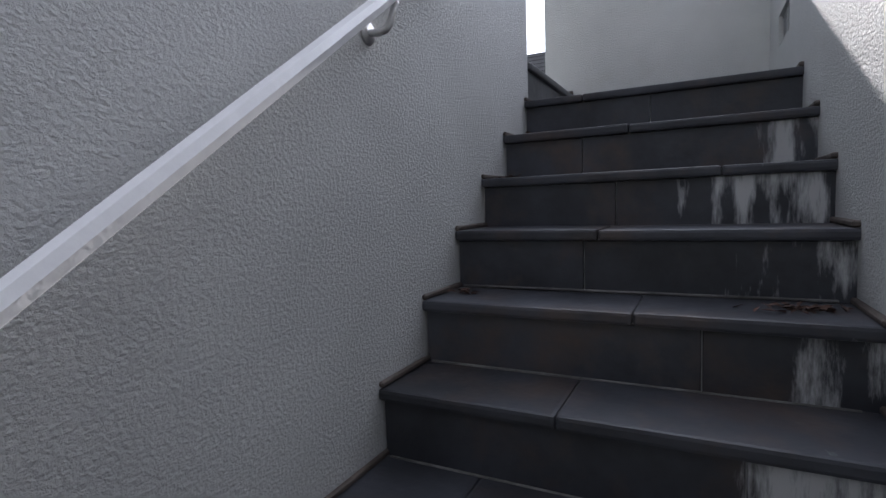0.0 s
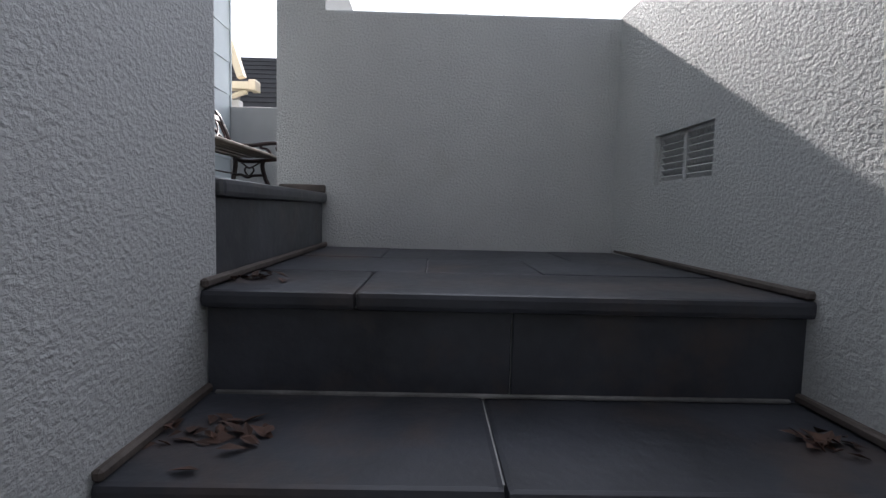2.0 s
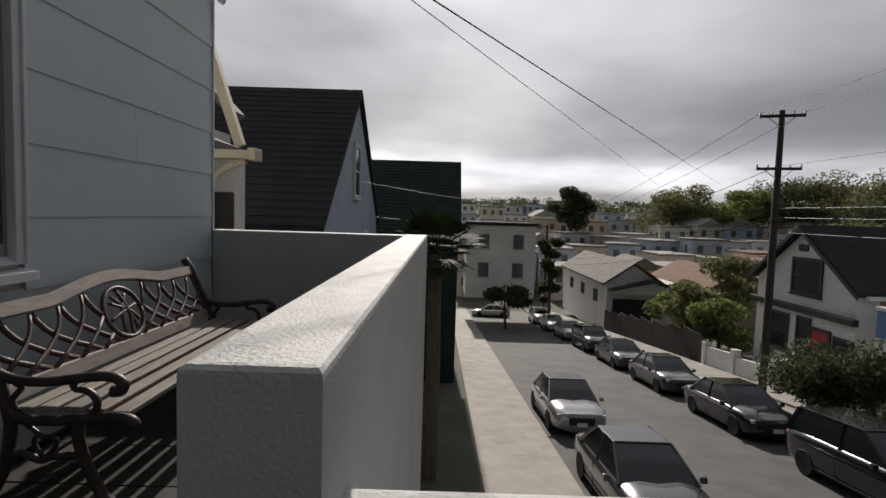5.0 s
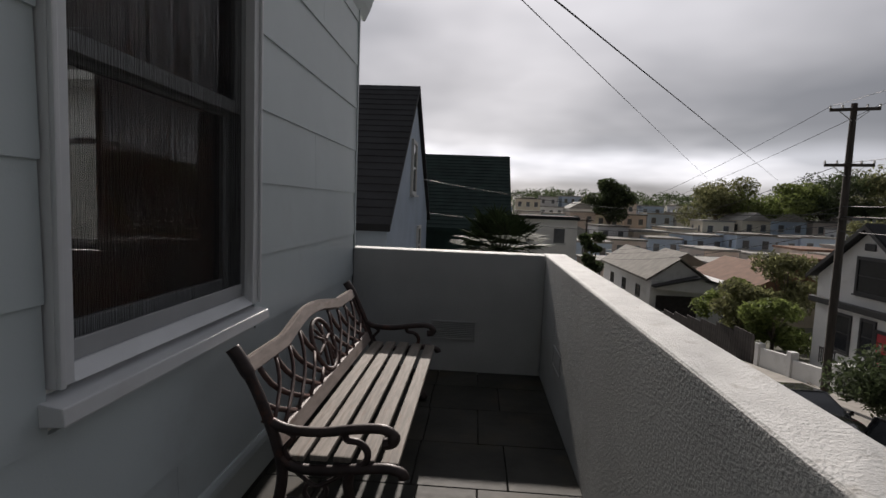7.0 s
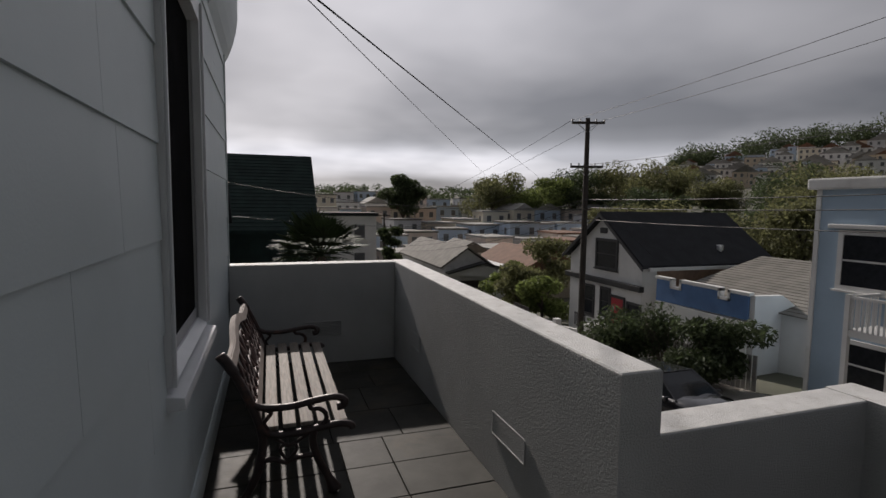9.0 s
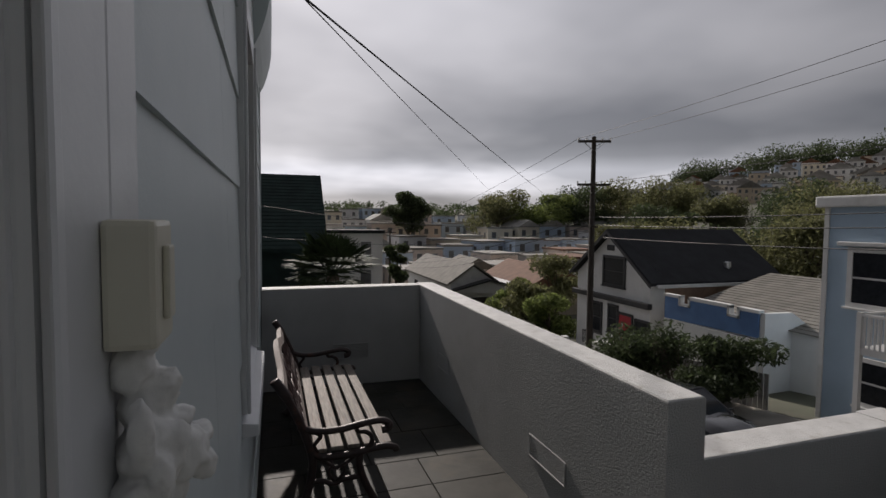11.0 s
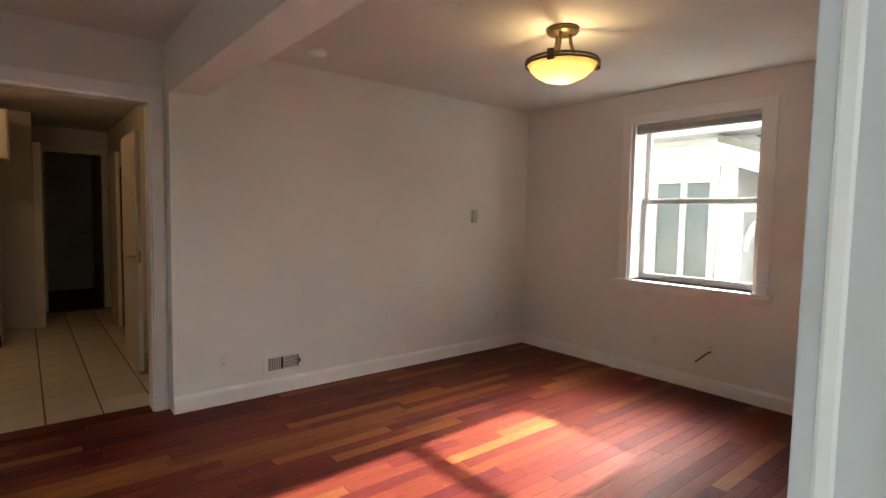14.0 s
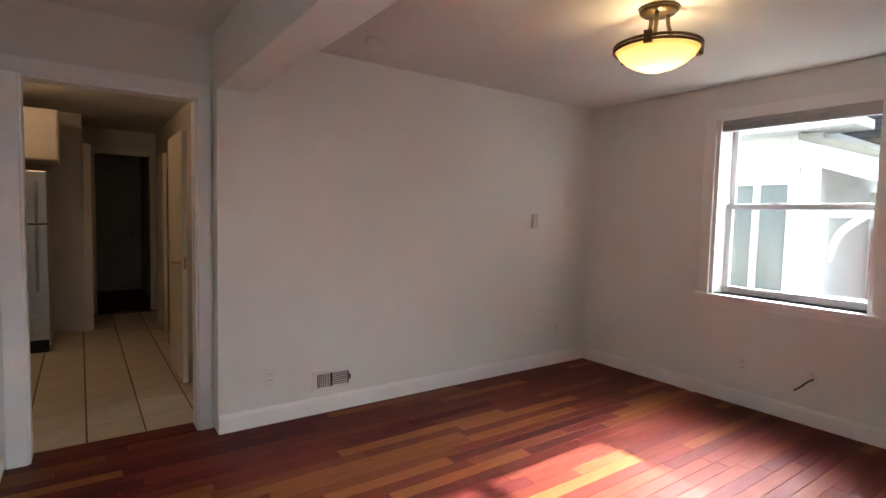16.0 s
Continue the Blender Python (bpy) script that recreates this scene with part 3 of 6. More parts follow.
# ---- siding boards, base trim ----
front = thing("siding_front", "pale blue-grey painted wide siding boards", "siding", kind="structure")
COURSE = [0.208, 0.376, 0.673, 0.970, 1.267, 1.564, 1.861, 2.158, 2.455, 2.752, 3.05, 3.35, 3.65, 3.95, 4.25, 4.55, 4.85, 5.15]
CAS = 0.058
wy0, wy1, wz0, wz1 = WY0 - CAS, WY1 + CAS, WZ0 - 0.085, WZ1 + 0.1


def board(y0, y1, z0, z1):
    if y1 - y0 < 0.01:
        return
    part("board", prism([(-0.021, z0), (0.003, z0), (-0.005, z1 + 0.012), (-0.021, z1 + 0.012)], "y", y0 + 0.001, y1 - 0.001), M["siding"], front)


random.seed(4)
JOINTS = {5: [-3.246], 4: [-3.13, -0.9], 3: [-3.45], 6: [-3.2], 2: [-2.9], 7: [-0.8], 1: [-1.3], 0: [-2.2]}
for i, (z0, z1) in enumerate(zip(COURSE, COURSE[1:])):
    cuts = sorted([-9.0, 0.005] + JOINTS.get(i, [-1.1 - 0.37 * (i % 3)]))
    for a, b in zip(cuts, cuts[1:]):
        spans = [(a, b)]
        for h0, h1, hz0, hz1 in ((wy0, wy1, wz0, wz1), (DOOR0 - 0.20, DOOR1 + 0.20, -1, DOORH + 0.19)):
            if z0 < hz1 - 0.02 and z1 > hz0 + 0.02:
                nxt = []
                for s, e in spans:
                    nxt += [(s, min(e, h0)), (max(s, h1), e)] if s < h1 and e > h0 else [(s, e)]
                spans = nxt
        for s, e in spans:
            # a board beside the window's foot is notched round it by a lower piece
            if s < wy1 and e > wy0 and z0 < wz0 < z1:
                board(s, e, z0, min(z1, wz0))
            else:
                board(s, e, z0, z1)
part("base_board", box(-0.02, 0.012, DOOR1 + 0.201, 0.0, 0.03, 0.205, 0.004), M["siding"], front)
part("water_table", prism([(-0.02, 0.165), (0.024, 0.165), (0.020, 0.19), (0.010, 0.208), (-0.02, 0.208)], "y", DOOR1 + 0.201, 0.003, 0.002), M["siding"], front)
# near-black strip between the base board and the paving
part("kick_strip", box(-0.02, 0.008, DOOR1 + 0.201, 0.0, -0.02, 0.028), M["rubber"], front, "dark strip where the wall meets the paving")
part("corner_board", box(-0.05, 0.010, 0.0, 0.022, -0.3, 5.19, 0.004), M["siding"], front)

# unseen upper side wall, added with the raised front, and the corner's rounded eave
setting("wall_house_side", box(-11.0, -0.02, -0.218, -0.05, 3.0, 5.2), M["siding"], "unseen upper side wall of the raised house", "wall")
eave = [(0.0, 2.53), (0.035, 2.60), (0.062, 2.68), (0.085, 2.77), (0.10, 2.88), (0.105, 3.2), (-0.02, 3.2), (-0.02, 2.53)]
setting("eave", prism(eave, "y", -1.1, 0.2), M["siding"], "pale curved eave at the house corner", "eave")


# ---- sash window to the porch ----
def sash(parent, axis, u0, u1, z0, z1, depth, face, rail, mat, glass="glass", stile=None):
    """A framed pane: two stiles, two rails, one pane, across axis at depth (face: its sign)."""
    stile = stile or rail
    a, b = sorted((depth, depth + face * 0.035))

    def slab(p, q, r, s, bev=0.003):
        return box(a, b, p, q, r, s, bev) if axis == "x" else box(p, q, a, b, r, s, bev)
    part("stile", slab(u0, u0 + stile, z0, z1), mat, parent)
    part("stile", slab(u1 - stile, u1, z0, z1), mat, parent)
    part("rail", slab(u0 + stile, u1 - stile, z0, z0 + rail), mat, parent)
    part("rail", slab(u0 + stile, u1 - stile, z1 - rail * 0.7, z1), mat, parent)
    c = (a + b) / 2
    g = box(c - 0.002, c + 0.002, u0 + stile - 0.005, u1 - stile + 0.005, z0 + rail - 0.005, z1 - rail * 0.7 + 0.005) if axis == "x" else \
        box(u0 + stile - 0.005, u1 - stile + 0.005, c - 0.002, c + 0.002, z0 + rail - 0.005, z1 - rail * 0.7 + 0.005)
    p = part("pane", g, M[glass], parent, "clear window glass")
    p.visible_shadow = False


win = thing("window_1", "grey double-hung sash window with white casing above the bench", "window", kind="structure")
MEET = 1.54
sash(win, "x", WY0, WY1, WZ0, MEET + 0.02, -0.115, 1, 0.075, M["sash"], "glass_dim", stile=0.05)
sash(win, "x", WY0, WY1, MEET - 0.02, WZ1, -0.072, 1, 0.045, M["sash"], "glass_dim")
for y0, y1 in ((wy0 + 0.005, WY0), (WY1, wy1 - 0.005)):
    part("casing", box(-0.02, 0.018, y0, y1, WZ0 - 0.03, wz1, 0.004), M["trim"], win)
    part("casing_bead", box(0.018, 0.030, *((y0, y0 + 0.016) if y0 < -2 else (y1 - 0.016, y1)), WZ0 - 0.03, wz1, 0.004), M["trim"], win)
for y in (WY0 - 0.03, WY1 + 0.002):
    part("jamb", box(-0.15, -0.021, y, y + 0.028, WZ0 - 0.03, WZ1 + 0.03), M["sash"], win)
part("head", box(-0.15, 0.018, WY0, WY1, WZ1, wz1, 0.004), M["trim"], win)
part("sill", prism([(-0.15, WZ0 - 0.03), (0.055, WZ0 - 0.058), (0.058, WZ0 - 0.098), (-0.02, WZ0 - 0.105), (-0.15, WZ0 - 0.105)], "y", wy0 - 0.022, wy1 + 0.004, 0.004), M["trim"], win)
part("sill_slope", prism([(-0.15, WZ0), (-0.02, WZ0), (0.02, WZ0 - 0.028), (-0.15, WZ0 - 0.03)], "y", WY0, WY1), M["trim"], win)
bm = bmesh.new()
n_wires = int((WY1 - WY0) / 0.003)
rnd = random.Random(17)
for k in range(1, n_wires):
    y, r = WY0 + k * 0.003 + rnd.uniform(-0.001, 0.001), 0.0003
    ring = [[bm.verts.new((-0.033 + a, y + b, z)) for a, b in ((-r, -r), (r, -r), (r, r), (-r, r))] for z in (WZ0 + 0.002, WZ1 - 0.002)]
    for i in range(4):
        bm.faces.new((ring[0][i], ring[0][(i + 1) % 4], ring[1][(i + 1) % 4], ring[1][i]))
part("insect_screen", bm, M["screen"], win, "dark fine insect screen")
part("screen_rail", box(-0.04, -0.028, WY0, WY1, WZ0, WZ0 + 0.05, 0.003), M["sash"], win)

# ---- front door opening ----
dr = thing("door_1", "open front doorway with white jamb, weatherstrip and casing", "doorway", kind="structure")
for y, s in ((DOOR1, 1), (DOOR0, -1)):
    a = sorted((y, y + s * 0.03))
    part("jamb", box(-0.075, 0.004, a[0], a[1], -0.02, DOORH, 0.003), M["trim"], dr)
    b = sorted((y + s * 0.014, y + s * 0.03))
    part("rabbet", box(-0.185, -0.075, b[0], b[1], -0.02, DOORH, 0.002), M["trim"], dr)
    part("inner_casing", box(-0.168, -0.15, *sorted((y + s * 0.012, y + s * 0.09)), -0.02, DOORH + 0.09, 0.004), M["base"], dr)
    w = sorted((y + s * 0.005, y + s * 0.016))
    part("weatherstrip", box(-0.105, -0.076, w[0], w[1], 0.0, DOORH, 0.002), M["chrome"], dr, "worn aluminium weatherstrip with screws")
    part("seal", box(-0.112, -0.105, w[0], w[1] + 0.004, 0.0, DOORH, 0.002), M["rubber"], dr, "black rubber seal")
    part("casing", box(-0.021, 0.012, *sorted((y + s * 0.004, y + s * 0.118)), -0.02, DOORH + 0.115, 0.006), M["trim"], dr)
    part("casing_bead", box(0.012, 0.019, *sorted((y + s * 0.004, y + s * 0.022)), -0.02, DOORH + 0.115, 0.005), M["trim"], dr)
    part("back_band", box(-0.02, 0.010, *sorted((y + s * 0.119, y + s * 0.20)), -0.02, DOORH + 0.19, 0.006), M["trim"], dr)
part("casing_head", box(-0.021, 0.012, DOOR0 - 0.004, DOOR1 + 0.004, DOORH, DOORH + 0.115, 0.006), M["trim"], dr)
part("head_jamb", box(-0.15, -0.022, DOOR0, DOOR1, DOORH, DOORH + 0.03, 0.003), M["trim"], dr)
part("threshold", prism([(-0.16, -0.02), (0.05, -0.02), (0.045, 0.0), (-0.05, 0.022), (-0.16, 0.004)], "y", DOOR0, DOOR1, 0.002), M["chrome"], dr)
for z in (0.28, 0.65, 0.84, 1.022, 1.207, 1.391, 1.575, 1.76, 1.94):
    sc = lathe([(0.001, 0), (0.0052, 0.0), (0.0046, 0.002), (0.001, 0.0024)], 10)
    sc.transform(pose(-0.090, DOOR1 + 0.0055, z, 90))
    part("screw", sc, M["rubber"], dr, "dark screw head")
sp = box(-0.150, -0.115, DOOR1 + 0.011, DOOR1 + 0.0138, 0.99, 1.07, 0.002)
part("strike_plate", sp, M["brass"], dr, "brass strike plate")
part("strike_hole", box(-0.142, -0.124, DOOR1 + 0.010, DOOR1 + 0.012, 1.01, 1.05), M["dark"], dr)

# doorbell and the plaster figure under it
bell = thing("doorbell", "ivory plastic doorbell box on the white casing", "doorbell", at=(0.012, -4.165, 1.418))
part("body", box(0, 0.030, -0.026, 0.026, -0.040, 0.040, 0.004), M["plastic"], bell)
part("button", box(0.030, 0.0345, -0.009, 0.009, -0.024, 0.024, 0.002), M["plastic"], bell)
random.seed(12)
bm = bmesh.new()
for x, y, z, rx, ry, rz in ((0.040, -4.165, 1.362, 0.014, 0.016, 0.018), (0.046, -4.150, 1.335, 0.018, 0.022, 0.024), (0.050, -4.165, 1.305, 0.020, 0.026, 0.026), (0.058, -4.135, 1.290, 0.024, 0.020, 0.022),
                            (0.046, -4.180, 1.275, 0.018, 0.018, 0.024), (0.044, -4.150, 1.255, 0.015, 0.018, 0.034), (0.044, -4.170, 1.225, 0.013, 0.014, 0.032), (0.044, -4.150, 1.215, 0.012, 0.013, 0.030), (0.060, -4.158, 1.348, 0.008, 0.009, 0.010), (0.064, -4.140, 1.318, 0.009, 0.012, 0.008), (0.066, -4.168, 1.312, 0.008, 0.008, 0.014),
                            (0.070, -4.118, 1.296, 0.012, 0.016, 0.009), (0.060, -4.186, 1.296, 0.008, 0.010, 0.016), (0.076, -4.128, 1.276, 0.010, 0.009, 0.012), (0.056, -4.140, 1.268, 0.012, 0.008, 0.018), (0.050, -4.192, 1.326, 0.008, 0.008, 0.022), (0.052, -4.146, 1.236, 0.008, 0.009, 0.012), (0.050, -4.168, 1.376, 0.007, 0.010, 0.006)):
    b2 = bmesh.new()
    bmesh.ops.create_icosphere(b2, subdivisions=3, radius=1.0)
    for v in b2.verts:
        v.co *= 1 + 0.34 * noise.noise(v.co * 2.2 + Vector((x * 90, y * 9, z * 30)))
    join(bm, b2, Matrix.LocRotScale((x - 0.018, y, z), None, (rx, ry, rz)))
fig = part("figurine", bm, M["figure"], None, smooth=True)
rm = fig.modifiers.new("fuse", "REMESH")
rm.mode, rm.voxel_size, rm.use_smooth_shade = "VOXEL", 0.0022, True
tagged(fig, "small white plaster figure hung on the door casing", "figurine")


# ---- bench ----
def iron_frame(y, parent):
    """One cast-iron end: back post and leg, seat bar, front leg, arm, scrolls."""
    f = part("end_frame", tube(curve_points([(0.095, y, 0.745), (0.125, y, 0.70), (0.175, y, 0.60), (0.225, y, 0.47), (0.255, y, 0.36), (0.26, y, 0.28), (0.235, y, 0.15), (0.19, y, 0.05), (0.165, y, 0.012)], 5),
                               [0.024] * 8 + [0.019] * 25 + [0.018] * 4 + [0.026, 0.030, 0.032, 0.032], 8), M["iron"], parent, smooth=True)
    part("front_leg", tube(curve_points([(0.485, y, 0.345), (0.475, y, 0.28), (0.50, y, 0.18), (0.545, y, 0.08), (0.575, y, 0.012)], 5), [0.018] * 16 + [0.022, 0.027, 0.031, 0.032, 0.032], 8), M["iron"], f, smooth=True)
    part("seat_bar", tube(curve_points([(0.255, y, 0.37), (0.30, y, 0.335), (0.40, y, 0.330), (0.52, y, 0.345), (0.60, y, 0.352), (0.645, y, 0.340), (0.655, y, 0.322)], 5), 0.0185, 8), M["iron"], f, smooth=True)
    part("arm", tube(curve_points([(0.20, y, 0.505), (0.27, y, 0.472), (0.38, y, 0.466), (0.49, y, 0.484), (0.575, y, 0.492), (0.615, y, 0.474), (0.612, y, 0.446), (0.585, y, 0.440)], 5), [0.018] * 26 + [0.021] * 10, 8), M["iron"], f, smooth=True)
    part("arm_scroll", tube(curve_points([(0.46, y, 0.474), (0.47, y, 0.446), (0.505, y, 0.440), (0.532, y, 0.415), (0.535, y, 0.38), (0.51, y, 0.346)], 5), 0.012, 6), M["iron"], f, smooth=True)
    part("arm_curl", tube(curve_points([(0.27, y, 0.466), (0.298, y, 0.445), (0.282, y, 0.42), (0.268, y, 0.395), (0.285, y, 0.36)], 4), 0.010, 6), M["iron"], f, smooth=True)
    part("stretcher", tube(curve_points([(0.245, y, 0.205), (0.30, y, 0.212), (0.355, y, 0.190), (0.40, y, 0.205), (0.49, y, 0.21)], 5), 0.013, 6), M["iron"], f, smooth=True)
    part("heart_scroll", tube(curve_points([(0.365, y, 0.195), (0.335, y, 0.245), (0.345, y, 0.275), (0.37, y, 0.27), (0.395, y, 0.277), (0.405, y, 0.245), (0.365, y, 0.195)], 4), 0.008, 6), M["iron"], f, smooth=True)
    part("brace_curl", tube(curve_points([(0.30, y, 0.325), (0.33, y, 0.300), (0.37, y, 0.272), (0.42, y, 0.295), (0.46, y, 0.325)], 4), 0.008, 6), M["iron"], f, smooth=True)


BN, BF = -2.065, -0.60
bench = thing("bench", "weathered wood-slat bench with dark cast-iron ends and lattice back", "bench", at=(0.005, 0, 0))
bench.scale = (1.04, 1, 0.955)
iron_frame(BN, bench)
iron_frame(BF, bench)
random.seed(8)
for i in range(5):
    x0 = 0.270 + i * 0.0765
    z = 0.352 + 0.006 * math.sin(i)
    part("seat_slat", box(x0, x0 + 0.058, BN + 0.005, BF - 0.005, z, z + 0.022, 0.006), M["slat"], bench)


def back_at(s, h):
    """A place on the leaning back: s along from the near end, h up its slope."""
    return Vector((0.250 - 0.37 * h, BN + 0.02 + s * (BF - BN - 0.04), 0.385 + 0.93 * h))


def hump(s):
    return 0.315 + 0.055 * max(0.0, math.cos((s - 0.5) * math.pi / 0.56)) ** 1.3 if abs(s - 0.5) < 0.28 else 0.315


# shaped top rail, lower rail
bm = bmesh.new()
N = 40
rows = []
for i in range(N + 1):
    s = i / N
    hi, lo = hump(s) + 0.028, hump(s) - 0.030
    c = back_at(s, hi), back_at(s, lo)
    off = Vector((0.014, 0, 0.006))
    rows.append([bm.verts.new(c[0] - off), bm.verts.new(c[0] + off), bm.verts.new(c[1] + off), bm.verts.new(c[1] - off)])
for a, b in zip(rows, rows[1:]):
    for k in range(4):
        bm.faces.new((a[k], a[(k + 1) % 4], b[(k + 1) % 4], b[k]))
bm.faces.new(rows[0])
bm.faces.new(rows[-1][::-1])
bmesh.ops.recalc_face_normals(bm, faces=bm.faces)
bmesh.ops.bevel(bm, geom=[e for e in bm.edges if len(e.link_faces) == 2 and e.calc_face_angle(0) > 0.6], offset=0.005, segments=2, affect="EDGES")
part("top_rail", bm, M["rail_wood"], bench, "weathered brown shaped wooden top rail")
part("lower_rail", prism([(0.232, 0.386), (0.258, 0.380), (0.238, 0.436), (0.214, 0.440)], "y", BN + 0.02, BF - 0.02, 0.004), M["rail_wood"], bench)
# lattice panel
for i in range(10):
    for sgn in (1, -1):
        pts = []
        for k in range(7):
            f = k / 6
            s = (i + 0.5) / 10 + sgn * (0.19 * (f - 0.5) + 0.045 * math.sin(f * math.pi))
            if 0.0 <= s <= 1.0 and not ((s - 0.5) ** 2 / 0.0085 + (f - 0.52) ** 2 / 0.20 < 1):
                pts.append(back_at(s, 0.055 + f * (hump(s) - 0.035 - 0.055)) + Vector((sgn * 0.003, 0, 0)))
            elif len(pts) > 1:
                break
            else:
                pts = []
        if len(pts) > 1:
            part("lattice_bar", tube(pts, 0.012, 6, flat=0.6), M["grille"], bench, smooth=True)
ring = [back_at(0.5 + 0.092 * math.cos(a), 0.185 + 0.125 * math.sin(a)) for a in [2 * math.pi * k / 28 for k in range(29)]]
part("medallion_ring", tube(ring, 0.011, 6), M["grille"], bench, smooth=True)
for k, (s0, h0, s1, h1) in enumerate(((0.5, 0.07, 0.5, 0.30), (0.47, 0.09, 0.535, 0.27), (0.535, 0.09, 0.465, 0.27), (0.43, 0.16, 0.57, 0.21), (0.45, 0.24, 0.56, 0.13))):
    mid = back_at((s0 + s1) / 2 + 0.02 * (-1) ** k, (h0 + h1) / 2) + Vector((0.006, 0, 0))
    part("medallion_sprig", tube(curve_points([back_at(s0, h0), mid, back_at(s1, h1)], 5), 0.008, 6), M["grille"], bench, smooth=True)
part("panel_frame", tube([back_at(0.005, 0.05), back_at(0.005, 0.285)], 0.008, 6), M["grille"], bench)
part("panel_frame", tube([back_at(0.995, 0.05), back_at(0.995, 0.285)], 0.008, 6), M["grille"], bench)
part("tie_rod", tube([(0.37, BN, 0.20), (0.37, BF, 0.20)], 0.006, 6), M["iron"], bench)


# ---- room fittings ----
def baseboard(name, axis, u0, u1, c, s):
    """Skirting with an ogee top; c: wall face, s: way into the room."""
    prof = [(c, -0.02), (c + s * 0.016, -0.02), (c + s * 0.016, 0.075), (c + s * 0.011, 0.088), (c + s * 0.006, 0.097), (c, 0.099)]
    setting(name, prism(prof if axis == "y" else prof, axis, u0, u1), M["base"], "white painted baseboard", "baseboard")


baseboard("baseboard", "y", -4.035, RY1, RX0, 1)
baseboard("baseboard", "x", RX0, RX1, RY1, -1)
baseboard("baseboard", "x", NX, RX1, RY0, 1)

dw = thing("door_2", "open kitchen doorway with white painted casing", "doorway", kind="structure")
for y0, y1 in ((-5.085, -4.99), (-4.125, -4.050)):
    part("casing", box(NX, NX + 0.02, y0, y1, -0.02, 2.105, 0.005), M["base"], dw)
    part("jamb", box(NX - 0.14, NX, y1 - 0.004 if y0 < -4.5 else y0 - 0.012, y1 + 0.012 if y0 < -4.5 else y0 + 0.004, -0.03, 2.105), M["base"], dw)
part("casing_head", box(NX, NX + 0.02, -5.085, -4.050, 2.105, 2.19, 0.005), M["base"], dw)
part("head_jamb", box(NX - 0.14, NX, -4.99, -4.125, 2.091, 2.109), M["base"], dw)

# sash window to the neighbour
w2 = thing("window_2", "white double-hung sash window with raised blind", "window", kind="structure")
M2 = 1.537
sash(w2, "y", IWX0 + 0.03, IWX1 - 0.03, IWZ0 + 0.001, M2 + 0.02, -0.36, 1, 0.055, M["trim"], stile=0.045)
sash(w2, "y", IWX0 + 0.03, IWX1 - 0.03, M2 - 0.022, IWZ1 - 0.02, -0.32, 1, 0.050, M["trim"], stile=0.045)
for x0, x1 in ((IWX0 - 0.085, IWX0), (IWX1, IWX1 + 0.085)):
    part("casing", box(x0, x1, RY1 - 0.018, RY1, IWZ0, IWZ1 + 0.08, 0.004), M["base"], w2)
    part("jamb", box(x0 + 0.085 - 0.002 if x0 < IWX0 else x0 - 0.028, x0 + 0.085 + 0.03 if x0 < IWX0 else x0 + 0.002, RY1, -0.22, IWZ0, IWZ1), M["base"], w2)
part("casing_head", box(IWX0, IWX1, RY1 - 0.018, RY1, IWZ1, IWZ1 + 0.08, 0.004), M["base"], w2)
part("stool", box(IWX0 - 0.105, IWX1 + 0.115, RY1 - 0.05, -0.30, IWZ0 - 0.03, IWZ0, 0.006), M["base"], w2)
part("apron", prism([(IWX0 - 0.085, IWZ0 - 0.03), (IWX1 + 0.10, IWZ0 - 0.03), (IWX1 + 0.05, IWZ0 - 0.085), (IWX0 - 0.06, IWZ0 - 0.085)], "y", RY1 - 0.018, RY1, 0.003), M["base"], w2)
part("outer_sill", box(IWX0 - 0.05, IWX1 + 0.05, -0.30, -0.17, IWZ0 - 0.03, IWZ0 + 0.01, 0.004), M["trim"], w2)
part("latch", box(-2.23, -2.18, -0.37, -0.35, M2 + 0.018, M2 + 0.029, 0.004), M["bronze"], w2, "dark sash latch")
bl = thing("window_blind", "grey slatted blind drawn up at the window head", "blind")
part("head_rail", box(IWX0 + 0.005, IWX1 - 0.005, RY1 + 0.02, RY1 + 0.06, IWZ1 - 0.035, IWZ1 - 0.002, 0.003), M["blind"], bl)
for k in range(9):
    part("slat", box(IWX0 + 0.01, IWX1 - 0.01, RY1 + 0.018, RY1 + 0.062, IWZ1 - 0.041 - 0.0055 * k, IWZ1 - 0.038 - 0.0055 * k), M["blind"], bl)
part("cord", tube([(IWX0 + 0.09, RY1 + 0.03, IWZ1 - 0.08), (IWX0 + 0.075, RY1 + 0.03, 1.62)], 0.0025, 6), M["white_plastic"], bl)

# ceiling lamp
LX, LY = -2.03, -2.28
cl_ = thing("ceiling_lamp", "bronze semi-flush ceiling lamp with glowing amber glass bowl", "ceiling lamp", at=(LX, LY, CEIL))
part("canopy", lathe([(0.001, 0.0), (0.095, 0.0), (0.095, -0.018), (0.085, -0.03), (0.03, -0.036), (0.001, -0.036)], 32), M["bronze"], cl_, smooth=True)
part("bowl", lathe([(0.0005, -0.318), (0.055, -0.313), (0.105, -0.298), (0.15, -0.274), (0.183, -0.244), (0.206, -0.208), (0.201, -0.206), (0.175, -0.240), (0.135, -0.274), (0.07, -0.301), (0.0005, -0.310)], 40), M["bowl"], cl_, "glowing amber alabaster glass bowl", smooth=True)
for z in (-0.195, -0.213):
    ring = [(0.212 * math.cos(2 * math.pi * k / 48), 0.212 * math.sin(2 * math.pi * k / 48), z) for k in range(49)]
    part("ring", tube(ring, 0.0075, 8, caps=False), M["bronze"], cl_, smooth=True)
